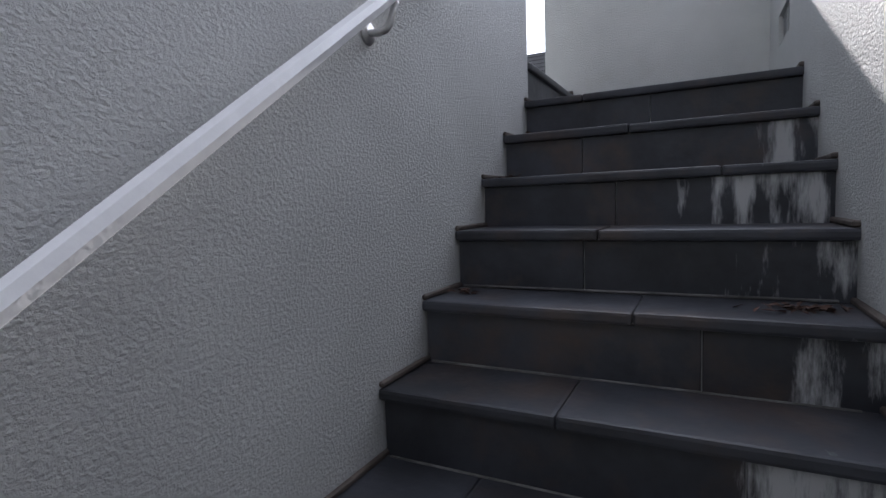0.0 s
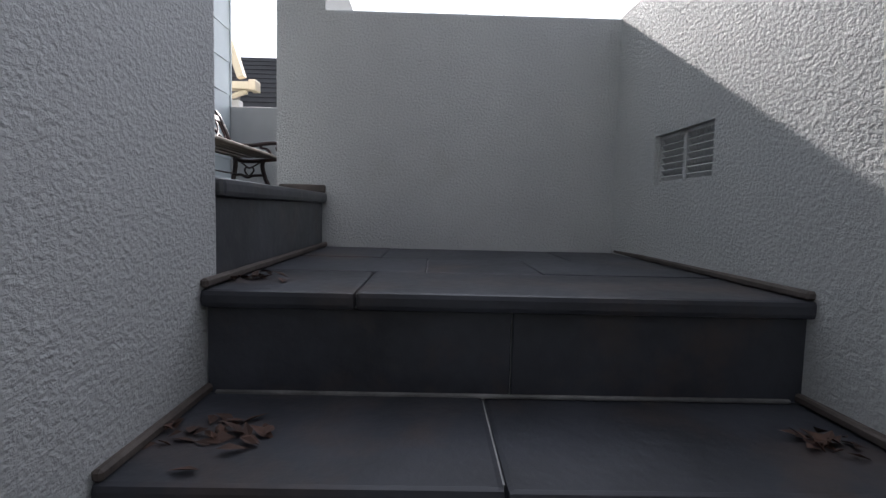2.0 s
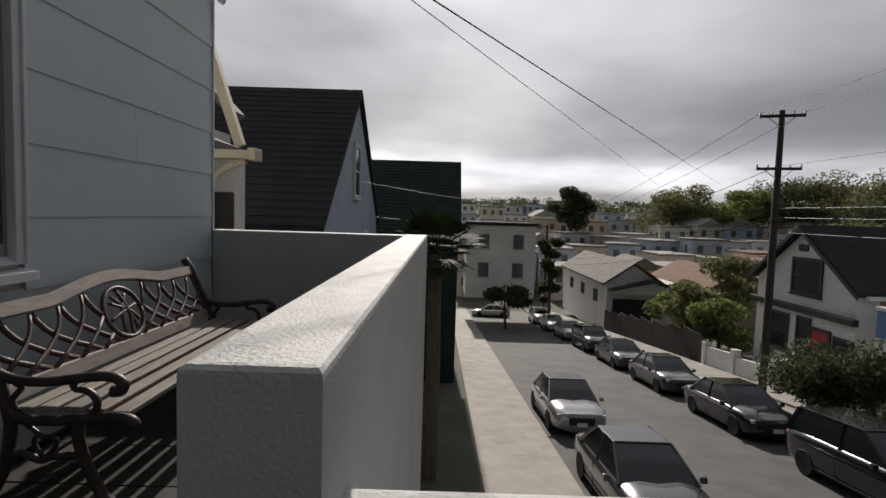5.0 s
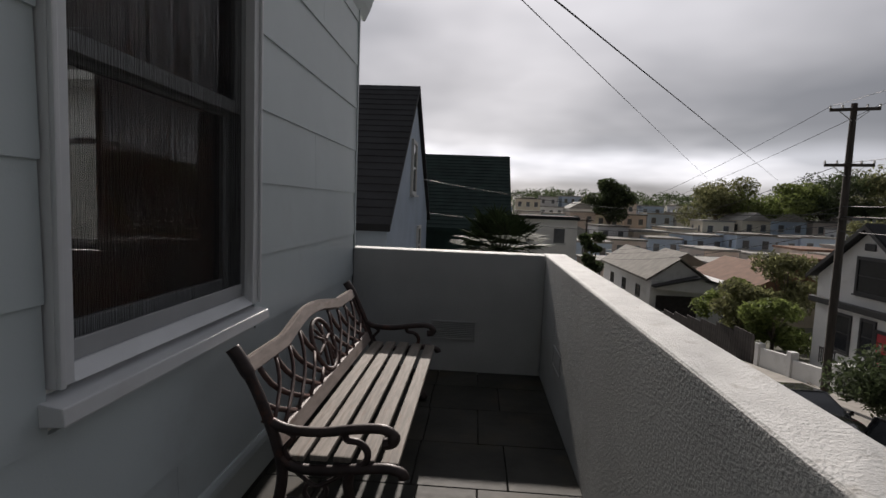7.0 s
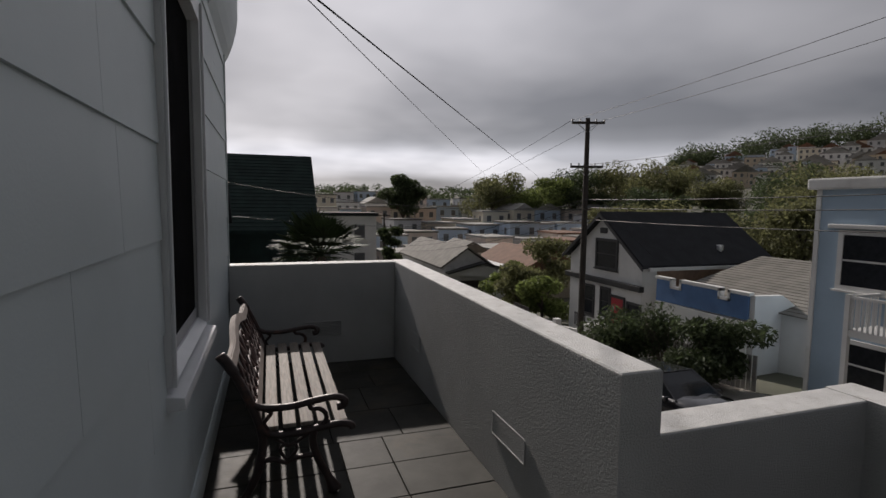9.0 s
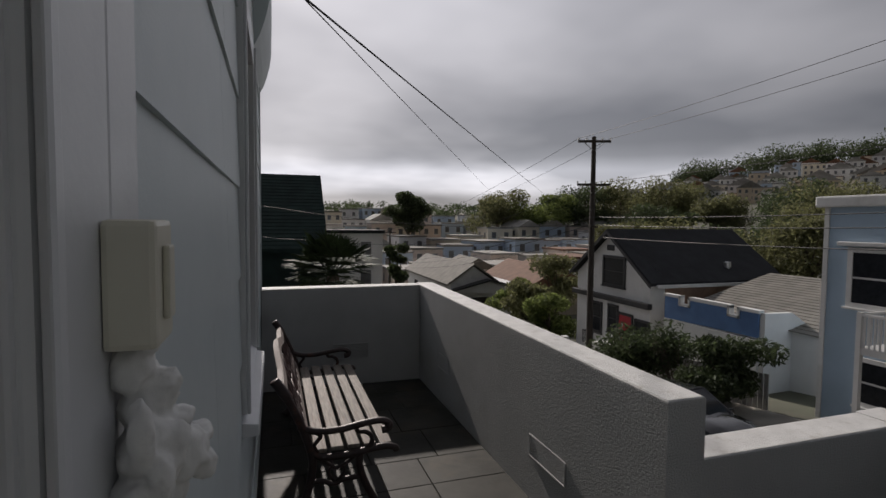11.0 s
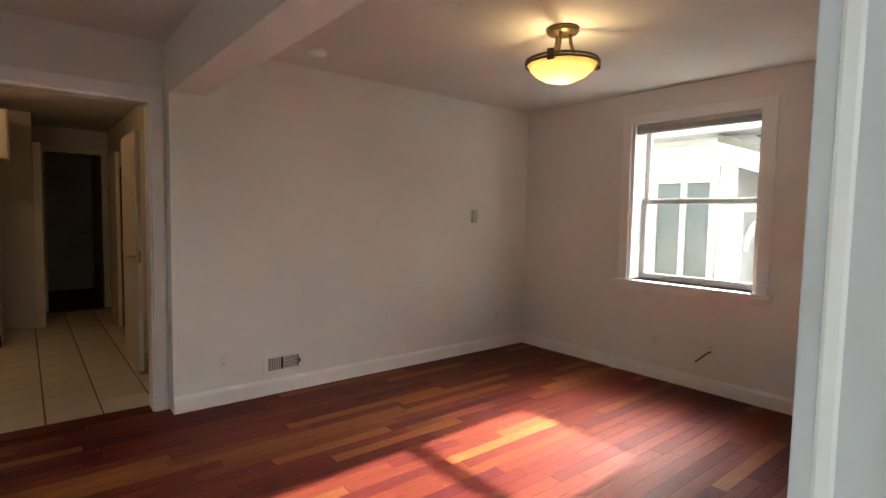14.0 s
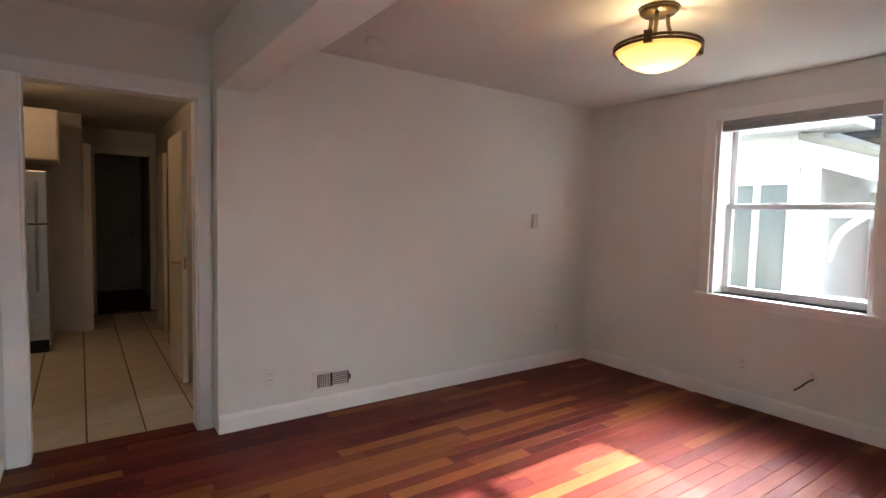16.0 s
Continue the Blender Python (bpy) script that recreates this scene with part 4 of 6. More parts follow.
for k in range(3):
    a = 2 * math.pi * k / 3 + 0.9
    c, s = math.cos(a), math.sin(a)
    arm = part("arm", tube(curve_points([(0.045 * c, 0.045 * s, -0.035), (0.055 * c, 0.055 * s, -0.10), (0.09 * c, 0.09 * s, -0.17), (0.16 * c, 0.16 * s, -0.195), (0.206 * c, 0.206 * s, -0.20)], 5), 0.011, 8), M["bronze"], cl_, smooth=True)
    clip = box(-0.012, 0.012, -0.02, 0.02, -0.03, 0.03, 0.004)
    part("clip", clip, M["bronze"], arm, at=pose(0.216 * c, 0.216 * s, -0.205, 0, 0, math.degrees(a)))
bulb = new("lamp_bulb", bpy.data.lights.new("lamp_bulb", "POINT"))
bulb.data.energy, bulb.data.color, bulb.data.shadow_soft_size = 0.72, (1.0, 0.70, 0.38), 0.03
bulb.location = (LX, LY, CEIL - 0.235)

# heating vent, outlets, thermostat, smoke alarm, cable
hv = thing("heating_vent", "white metal heating register above the baseboard", "vent", at=(RX0, -3.265, 0.213))
part("plate", box(0, 0.008, -0.155, 0.155, -0.078, 0.078, 0.003), M["white_plastic"], hv)
part("opening", box(0.004, 0.0085, -0.115, 0.125, -0.048, 0.048), M["dark"], hv)
fin = finish(box(0.008, 0.014, -0.0028, 0.0028, -0.048, 0.048), M["white_plastic"])
for k in range(7):
    part("fin", fin, M["white_plastic"], hv, at=(0, -0.105 + k * 0.0135, 0))
fin = finish(box(0.008, 0.014, 0.0, 0.115, -0.003, 0.003), M["white_plastic"])
for k in range(7):
    part("fin", fin, M["white_plastic"], hv, at=(0, -0.002, -0.042 + k * 0.014))
part("lever", box(0.008, 0.02, 0.128, 0.136, -0.015, 0.02), M["dark"], hv)


def outlet(at, turn):
    o = thing("outlet", "white duplex power outlet on the wall", "outlet", "wall outlets", at, turn)
    part("plate", box(-0.035, 0.035, -0.006, 0, -0.057, 0.057, 0.003), M["white_plastic"], o)
    for z in (-0.021, 0.021):
        part("socket", box(-0.017, 0.017, -0.009, -0.005, z - 0.014, z + 0.014, 0.004), M["white_plastic"], o)
        part("slot", box(-0.008, -0.005, -0.0098, -0.0085, z - 0.004, z + 0.006), M["dark"], o)
        part("slot", box(0.005, 0.008, -0.0098, -0.0085, z - 0.004, z + 0.006), M["dark"], o)


outlet((RX0, -3.71, 0.30), 90)
outlet((RX0, -0.93, 0.32), 90)
outlet((-2.30, RY1, 0.305), 0)
outlet((-1.83, RY1, 0.325), 0)
cb = tube(curve_points([(-1.82, RY1 - 0.01, 0.32), (-1.84, RY1 - 0.06, 0.30), (-1.87, RY1 - 0.10, 0.262), (-1.90, RY1 - 0.11, 0.235)], 5), 0.006, 8)
tagged(part("cable_stub", cb, M["rubber"], None, smooth=True), "short black cable sticking out of the outlet", "cable")
th = thing("thermostat", "grey and white wall thermostat", "thermostat", at=(RX0, -1.285, 1.375))
part("body", box(0, 0.022, -0.033, 0.033, -0.065, 0.065, 0.005), M["blind"], th)
part("dial_window", box(0.022, 0.025, -0.018, 0.010, -0.035, 0.045, 0.002), M["plastic"], th)
sm = thing("smoke_alarm", "round white smoke alarm on the ceiling", "smoke alarm", at=(-3.42, -3.19, CEIL))
part("body", lathe([(0.001, 0), (0.065, 0), (0.065, -0.02), (0.055, -0.034), (0.03, -0.04), (0.001, -0.04)], 28), M["white_plastic"], sm, smooth=True)
part("grille_ring", lathe([(0.001, -0.040), (0.028, -0.040), (0.024, -0.045), (0.001, -0.045)], 24), M["white_plastic"], sm)

# ---- kitchen ----
fr = thing("refrigerator", "stainless steel top-freezer refrigerator", "refrigerator")
part("body", box(-7.4, -6.72, -5.72, -4.985, 0.03, 1.74, 0.01), M["blind"], fr)
part("freezer_door", box(-6.715, -6.65, -5.72, -4.985, 1.235, 1.74, 0.012), M["steel"], fr)
part("door", box(-6.715, -6.65, -5.72, -4.985, 0.11, 1.225, 0.012), M["steel"], fr)
part("kick_plate", box(-6.74, -6.70, -5.70, -5.0, -0.02, 0.10), M["dark"], fr)
for z0, z1 in ((1.26, 1.62), (0.62, 1.20)):
    part("handle", tube(curve_points([(-6.65, -5.07, z0), (-6.60, -5.07, z0 + 0.03), (-6.60, -5.07, z1 - 0.03), (-6.65, -5.07, z1)], 5), 0.012, 8), M["steel"], fr, smooth=True)
cab = thing("wall_cabinet", "cream painted wall cabinet over the refrigerator", "cabinet")
part("body", box(-7.4, -6.62, -5.72, -4.89, 1.84, 2.32), M["cream"], cab)
part("door", box(-6.617, -6.597, -5.30, -4.90, 1.85, 2.31, 0.004), M["cream"], cab)
part("door", box(-6.617, -6.597, -5.71, -5.31, 1.85, 2.31, 0.004), M["cream"], cab)
setting("wall_kitchen_return", box(-7.7, -7.6, KY0, -4.70, -0.1, 2.5), M["kitchen"], "warm plaster wall beside the refrigerator", "wall")
setting("trim_passage", box(-7.72, -7.585, -4.70, -4.62, -0.03, 2.12, 0.005), M["cream"], "cream painted passage casing", "trim")
fd = thing("door_3", "dark far doorway with cream casing", "doorway", kind="structure")
part("casing", box(KX, KX + 0.02, -4.65, -4.56, -0.03, 2.12, 0.005), M["cream"], fd)
part("casing", box(KX, KX + 0.02, -3.93, -3.855, -0.03, 2.12, 0.005), M["cream"], fd)
part("casing_head", box(KX, KX + 0.02, -4.65, -3.855, 2.12, 2.21, 0.005), M["cream"], fd)
fl = thing("closet_door", "closed plain door in the unlit far room", "door")
part("leaf", box(KX - 2.19, KX - 2.14, -4.62, -3.92, -0.02, 2.0, 0.004), M["kitchen"], fl)
part("knob", lathe([(0.001, 0), (0.012, 0.0), (0.012, 0.02), (0.026, 0.03), (0.022, 0.05), (0.001, 0.056)], 16), M["brass"], fl, "brass knob", smooth=True, at=pose(KX - 2.14, -4.0, 0.95, 0, 90))


def open_door(name, label, x0, x1, y, knob):
    d = thing(name, label, "door")
    part("leaf", box(x0, x1, y, y + 0.038, 0.005, 2.03, 0.003), M["cream"], d)
    for z in (0.2, 1.03, 1.82):
        part("hinge", box(x0 - 0.012, x0 + 0.004, y - 0.012, y + 0.014, z - 0.045, z + 0.045, 0.003), M["chrome"], d, "dull metal hinge")
    if knob:
        k = part("lever_handle", tube(curve_points([(x1 - 0.06, y, 0.98), (x1 - 0.06, y - 0.05, 0.98), (x1 - 0.08, y - 0.06, 0.98), (x1 - 0.17, y - 0.055, 0.975)], 4), 0.009, 8), M["brass"], d, "brass lever handle", smooth=True)
        part("latch_plate", box(x1 - 0.001, x1 + 0.002, y + 0.008, y + 0.030, 0.93, 1.03), M["brass"], d)


open_door("door_leaf", "cream painted door standing open against the kitchen wall", -5.72, -4.96, -4.072, True)
open_door("door_leaf", "cream painted closet door standing ajar in the passage", -7.62, -6.99, -3.965, False)
setting("trim_passage_door", box(-7.08, -6.99, -3.88, -3.852, -0.03, 2.12, 0.004), M["cream"], "cream painted door casing", "trim")
# added warm fill light to brighten the kitchen; no lamp is known here
kl = new("kitchen_fill", bpy.data.lights.new("kitchen_fill", "POINT"))
kl.data.energy, kl.data.color, kl.data.shadow_soft_size = 1.25, (1.0, 0.62, 0.34), 0.12
kl.location = (-5.6, -5.2, 2.38)
# invented ring round the fill light
kt = thing("kitchen_fill_ring", "small bronze ring added around the kitchen fill light", "ceiling lamp", at=(-5.6, -5.2, 2.45))
part("rim", lathe([(0.14, 0), (0.16, 0), (0.16, -0.02), (0.14, -0.02)], 24), M["bronze"], kt)


# ---- street and surroundings ----
def street_z(y):
    return -5.0 - 0.115 * (y - 6) if y < 78 else -13.28 - 0.03 * min(y - 78, 60)


def land(x, y):
    """Height of the land: the falling street, the valley, the hill across it."""
    z = street_z(max(y, -40))
    if x > 17:
        z += 0.03 * min(x - 17, 60)
    d, a = math.hypot(x, y), math.degrees(math.atan2(x, y))
    up = max(0.0, min(1.0, (d - 120) / 300)) ** 1.3
    z += 10 * max(0.0, min(1.0, (d - 75) / 120)) + up * (31 * math.exp(-((a - 60) / 13) ** 2) + 10 * math.exp(-((a - 42) / 9) ** 2) + 15) + (4 * noise.noise((x * 0.01, y * 0.01, 0)) if d > 130 else 0)
    return z


M["ground"] = material("dry_ground", (0.085, 0.085, 0.06), 0.95, var=0.35, scale=0.25, dirt=(0.05, 0.065, 0.03), dirt_amount=0.4, dirt_scale=0.05)
M["asphalt"] = material("asphalt", (0.085, 0.082, 0.078), 0.85, var=0.22, scale=0.9, bump=0.3, bump_scale=60, dirt=(0.055, 0.053, 0.05), dirt_amount=0.35, dirt_scale=0.35)
M["concrete"] = material("pavement_concrete", (0.30, 0.28, 0.25), 0.85, var=0.15, scale=1.2, bump=0.2, bump_scale=50, dirt=(0.18, 0.17, 0.15), dirt_amount=0.3, dirt_scale=0.7)
M["white_house"] = material("white_wall_paint", (0.62, 0.62, 0.61), 0.7, var=0.06, scale=0.7, dirt=(0.4, 0.4, 0.38), dirt_amount=0.15, dirt_scale=0.4)
M["black_trim"] = material("black_trim_paint", (0.020, 0.020, 0.022), 0.5, var=0.2)
M["shingle_black"] = material("black_shingle", (0.020, 0.021, 0.024), 0.9, var=0.3, scale=1.2, bump=0.4, bump_scale=9)
M["shingle_green"] = material("dark_green_shingle", (0.013, 0.030, 0.026), 0.9, var=0.3, scale=1.5, bump=0.4, bump_scale=9)
M["shingle_brown"] = material("brown_shingle", (0.165, 0.085, 0.052), 0.9, var=0.2, scale=1.2, bump=0.4, bump_scale=9)
M["shingle_grey"] = material("grey_shingle", (0.17, 0.16, 0.14), 0.9, var=0.2, scale=1.2, bump=0.4, bump_scale=9)
M["blue_house"] = material("light_blue_clapboard", (0.33, 0.43, 0.53), 0.6, var=0.05, scale=0.8)
M["shop_blue"] = material("shop_blue_paint", (0.09, 0.18, 0.36), 0.6, var=0.12, scale=1.2)
M["red_door"] = material("red_door_paint", (0.36, 0.02, 0.03), 0.45, var=0.1)
M["pale_blue"] = material("pale_blue_wall", (0.36, 0.43, 0.52), 0.7, var=0.08, scale=1)
M["beige"] = material("beige_wall", (0.45, 0.39, 0.30), 0.75, var=0.1, scale=1)
M["brick_tan"] = material("tan_brick_wall", (0.26, 0.17, 0.12), 0.8, var=0.2, scale=2)
M["window_dark"] = material("dark_window_glass", (0.022, 0.024, 0.028), 0.20, var=0.2, spec=0.3)
M["pole_wood"] = material("utility_pole_wood", (0.045, 0.036, 0.030), 0.85, var=0.3, scale=4, stretch=(4, 4, 0.4), bump=0.4, bump_scale=20)
M["cable"] = material("black_cable", (0.012, 0.012, 0.013), 0.6)
M["bark"] = material("bark", (0.085, 0.068, 0.052), 0.9, var=0.3, scale=6, stretch=(3, 3, 0.6), bump=0.5, bump_scale=14)
# a paler grey than the other house panes
M["pane_pale"] = material("pale_pane_grey", (0.17, 0.19, 0.195), 0.18, var=0.06, scale=3)
M["leaf_dark"] = material("dark_foliage", (0.066, 0.088, 0.040), 0.7, through_light=0.45, var=0.35, scale=0.8, island=0.45)
M["leaf_olive"] = material("olive_foliage", (0.165, 0.170, 0.080), 0.7, through_light=0.5, var=0.35, scale=0.6, island=0.45)
M["leaf_bright"] = material("bright_foliage", (0.17, 0.21, 0.065), 0.65, through_light=0.5, var=0.3, scale=1, island=0.4)
M["palm_leaf"] = material("palm_frond", (0.034, 0.050, 0.022), 0.7, spec=0.15, var=0.3, scale=2, island=0.3)
M["fence_dark"] = material("dark_fence_board", (0.035, 0.030, 0.028), 0.85, var=0.3, scale=3, per_object=0.2)
M["fence_white"] = material("weathered_white_fence", (0.42, 0.41, 0.39), 0.8, var=0.15, scale=3, per_object=0.1)
M["tyre"] = material("tyre_rubber", (0.018, 0.018, 0.018), 0.8, var=0.2)
M["rim"] = material("wheel_rim", (0.35, 0.35, 0.36), 0.35, metal=0.9, var=0.1)
M["car_glass"] = material("car_glass", (0.015, 0.017, 0.02), 0.05, var=0.1, spec=0.8)
M["lamp_clear"] = material("headlight_lens", (0.5, 0.5, 0.5), 0.12, var=0.1)
M["lamp_red"] = material("tail_lamp_lens", (0.25, 0.01, 0.012), 0.15, var=0.1)
M["plate"] = material("number_plate", (0.6, 0.6, 0.6), 0.5, var=0.05)
PAINT = {k: material("car_paint_" + k, c, 0.22, metal=0.3, var=0.06, coat=0.8, rough_var=0.04) for k, c in
         dict(black=(0.012, 0.012, 0.014), grey=(0.055, 0.055, 0.060), silver=(0.30, 0.30, 0.31), white=(0.55, 0.55, 0.55), navy=(0.02, 0.025, 0.04)).items()}

# land in one sheet, finer near the street
xs = [-900, -500, -300, -180, -110, -70, -45, -30, -20, -12, -6, 0, 4.98, 5.0, 9, 13.4, 13.42, 17, 20, 26, 34, 44, 56, 72, 92, 116, 142, 170, 200, 235, 275, 320, 370, 430, 500, 600, 750, 950, 1300]
ys = [-500, -300, -180, -110, -70, -45, -30, -20, -12, -6, 0, 6, 12, 18, 24, 30, 38, 46, 56, 68, 80, 96, 116, 140, 168, 200, 235, 275, 320, 370, 430, 500, 600, 750, 950, 1300]
bm = bmesh.new()
grid = [[bm.verts.new((x, y, land(x, y) - (0.16 if 4.99 < x < 13.41 and y < 95 else 0.0))) for x in xs] for y in ys]
for a, b in zip(grid, grid[1:]):
    for i in range(len(xs) - 1):
        bm.faces.new((a[i], a[i + 1], b[i + 1], b[i]))
setting("ground", bm, M["ground"], "dry earth and scrub falling to the valley and rising to the hill", "ground")


def strip(name, x0, x1, mat, lift, label, cat):
    bm = bmesh.new()
    rows = []
    for k in range(46):
        y = -12 + k * 2.0
        rows.append([bm.verts.new((x, y, street_z(y) + z)) for x, z in ((x0, lift - 0.3), (x0, lift), (x1, lift), (x1, lift - 0.3))])
    for a, b in zip(rows, rows[1:]):
        for i in range(3):
            bm.faces.new((a[i], a[i + 1], b[i + 1], b[i]))
    setting(name, bm, mat, label, cat)


strip("road", 5.0, 13.4, M["asphalt"], -0.12, "worn grey asphalt street running downhill", "road")
strip("pavement_far", 13.4, 17.2, M["concrete"], 0.03, "pale concrete pavement with kerb", "pavement")
strip("pavement_near", 2.76, 5.0, M["concrete"], 0.03, "pale concrete pavement with kerb below the porch", "pavement")


# ---- cars ----
def car_body_mesh(L, W, H, suv):
    """Body shell: cross-sections along the length, pinched at nose and tail."""
    bm = bmesh.new()
    hood = 0.62 * H if not suv else 0.64 * H
    prof = [(-0.5, 0.52 * H, 0.80), (-0.485, hood * 0.98, 0.90), (-0.40, hood, 0.97), (-0.2, hood, 1.0), (0.1, hood, 1.0), (0.24, hood * 0.99, 1.0), (0.40, hood * 0.93, 0.96), (0.475, hood * 0.82, 0.86), (0.5, 0.50 * H, 0.74)]
    rings = []
    for s, top, wf in prof:
        y, w = s * L, wf * W / 2
        lo = 0.15 * H + (0.06 if abs(s) > 0.47 else 0)
        rings.append([bm.verts.new(p) for p in ((-w * 0.93, y, lo), (-w, y, 0.34 * H), (-w * 0.985, y, top * 0.86), (-w * 0.88, y, top), (0, y, top * 1.02), (w * 0.88, y, top), (w * 0.985, y, top * 0.86), (w, y, 0.34 * H), (w * 0.93, y, lo))])
    for a, b in zip(rings, rings[1:]):
        for i in range(8):
            bm.faces.new((a[i], a[i + 1], b[i + 1], b[i]))
        bm.faces.new((a[8], a[0], b[0], b[8]))
    bm.faces.new(rings[0])
    bm.faces.new(rings[-1][::-1])
    bmesh.ops.recalc_face_normals(bm, faces=bm.faces)
    bmesh.ops.subdivide_edges(bm, edges=bm.edges[:], cuts=1, use_grid_fill=True, smooth=0.4)
    return bm


def cabin_mesh(L, W, H, suv, k, z0f=0.0, grow=1.0):
    bm = bmesh.new()
    base = 0.61 * H
    back, front = (-0.47 if suv else -0.36), 0.26
    rb, rf = (-0.42 if suv else -0.20), 0.06
    rings = []
    for z, b, f, w in ((base + z0f, back, front, 0.90), (base + (H - base) * 0.55, (back + rb * 1.2) / 2.2, (front + rf * 1.1) / 2.1, 0.80), (H - 0.02, rb, rf, 0.68)):
        w = w * W / 2 * k
        rings.append([bm.verts.new(p) for p in ((-w, b * L, z), (-w, f * L, z), (w, f * L, z), (w, b * L, z))])
    for a, b in zip(rings, rings[1:]):
        for i in range(4):
            bm.faces.new((a[i], a[(i + 1) % 4], b[(i + 1) % 4], b[i]))
    bm.faces.new(rings[0][::-1])
    bm.faces.new(rings[-1])
    return bm


def car(label, paint, at, turn, suv=False, L=4.6, W=1.82, H=1.45):
    c = thing("car", label, "car", "parked cars", at, turn)
    c.matrix_world = pose(*at, 0, 0, 0) @ pose(0, 0, 0, math.degrees(math.atan(-0.115)), 0, 0) @ pose(0, 0, 0, 0, 0, turn)
    body = part("body", car_body_mesh(L, W, H, suv), PAINT[paint], c, smooth=True)
    gl = cabin_mesh(L, W, H, suv, 1.0)
    bmesh.ops.bevel(gl, geom=gl.edges[:], offset=0.03, segments=2, affect="EDGES")
    part("window_band", gl, M["car_glass"], c, "dark reflecting car glass")
    w = W / 2
    rb, rf = (-0.42 if suv else -0.20) * L, 0.06 * L
    part("roof", box(-w * 0.70, w * 0.70, rb, rf, H - 0.035, H + 0.01, 0.02), PAINT[paint], c)
    back, front = (-0.47 if suv else -0.36) * L, 0.26 * L
    base = 0.61 * H
    for sx in (-1, 1):
        part("pillar", tube([(sx * w * 0.90, front, base), (sx * w * 0.69, rf, H - 0.02)], 0.035, 6), PAINT[paint], c)
        part("pillar", tube([(sx * w * 0.90, back, base), (sx * w * 0.69, rb, H - 0.02)], 0.05, 6), PAINT[paint], c)
        part("pillar", tube([(sx * w * 0.91, -0.06 * L, base), (sx * w * 0.70, -0.075 * L, H - 0.02)], 0.03, 6), PAINT[paint], c)
        part("mirror", box(sx * (w + 0.02), sx * (w + 0.16), 0.2 * L, 0.2 * L + 0.09, base - 0.02, base + 0.12, 0.025), PAINT[paint], c)
        part("headlight", box(sx * w * 0.52, sx * w * 0.84, 0.455 * L, 0.492 * L, 0.43 * H, 0.50 * H, 0.02), M["lamp_clear"], c)
        part("tail_light", box(sx * w * 0.55, sx * w * 0.88, -0.498 * L, -0.462 * L, 0.46 * H, 0.56 * H, 0.02), M["lamp_red"], c)
        part("door_seam", box(sx * w * 0.995, sx * (w * 1.0 + 0.004), -0.07 * L, -0.065 * L, 0.2 * H, 0.58 * H), M["tyre"], c)
        part("side_trim", box(sx * w * 0.97, sx * (w + 0.012), -0.3 * L, 0.28 * L, 0.165 * H, 0.20 * H, 0.006), M["tyre"], c)
        for y in (-0.30 * L, 0.31 * L):
            wh = lathe([(0.20, -0.1), (0.31, -0.105), (0.335, -0.07), (0.335, 0.07), (0.31, 0.105), (0.20, 0.1)], 20)
            t = part("wheel", wh, M["tyre"], c, "black rubber tyre", at=pose(sx * (w - 0.09), y, 0.335, 0, 90, 0))
            rim = lathe([(0.01, 0.085), (0.05, 0.088), (0.20, 0.07), (0.21, 0.095), (0.215, 0.06), (0.215, -0.06), (0.01, -0.06)], 10)
            part("rim", rim, M["rim"], t, at=pose(0, 0, 0, 0, 0 if sx > 0 else 180, 0))
    part("grille", box(-w * 0.45, w * 0.45, 0.485 * L, 0.503 * L, 0.27 * H, 0.44 * H, 0.015), M["tyre"], c)
    part("number_plate", box(-0.16, 0.16, 0.498 * L, 0.508 * L, 0.25 * H, 0.335 * H, 0.005), M["plate"], c)
    return c


for y, paint, suv, lab in ((8.1, "black", True, "black sport utility car parked at the far kerb"), (14.2, "black", False, "glossy black sedan parked at the far kerb"), (20.3, "grey", False, "dark grey sedan parked at the far kerb"),
                           (26.2, "grey", False, "dark grey sedan parked downhill"), (32.2, "navy", True, "dark blue sport utility car parked downhill"), (38.6, "silver", False, "silver sedan parked downhill"),
                           (45.0, "white", False, "white sedan parked downhill"), (51.5, "white", True, "white van-like car parked downhill")):
    car(lab, paint, (12.25, y, street_z(y) - 0.12), 180, suv, 4.6, 1.84, 1.66 if suv else 1.44)
for y, paint, lab in ((7.4, "grey", "dark grey sedan parked below the porch"), (14.2, "silver", "silver sedan parked at the near kerb"), (58, "white", "white pickup-sized car at the street's foot")):
    car(lab, paint, (6.15 if y < 50 else 7.5, y, street_z(y) - 0.12), 180 if y < 50 else 90, False)


# ---- houses ----
def house_window(parent, axis, c, u0, u1, z0, z1, s, frame_mat, t=0.09, name="window", sill=True):
    """A framed dark window on a wall face at c; s: the way out."""
    def slab(a, b, p, q, r, v, bev=0.0):
        lo, hi = sorted((c + s * a, c + s * b))
        return box(lo, hi, p, q, r, v, bev) if axis == "x" else box(p, q, lo, hi, r, v, bev)
    w = part(name, slab(0, 0.03, u0, u1, z0, z1), M["window_dark"], parent, "dark window pane")
    bm = slab(0, 0.08, u0 - t, u0, z0 - t, z1 + t)
    for q in ((u1, u1 + t, z0 - t, z1 + t), (u0, u1, z1, z1 + t), (u0, u1, z0 - t, z0), (u0, u1, (z0 + z1) / 2 - 0.03, (z0 + z1) / 2 + 0.03)):
        join(bm, slab(0, 0.07 if q[2] != (z0 + z1) / 2 - 0.03 else 0.05, *q))
    part("frame", bm, frame_mat, w)
    if sill:
        part("sill", slab(0, 0.14, u0 - t * 1.4, u1 + t * 1.4, z0 - t - 0.06, z0 - t), frame_mat, w)
    return w


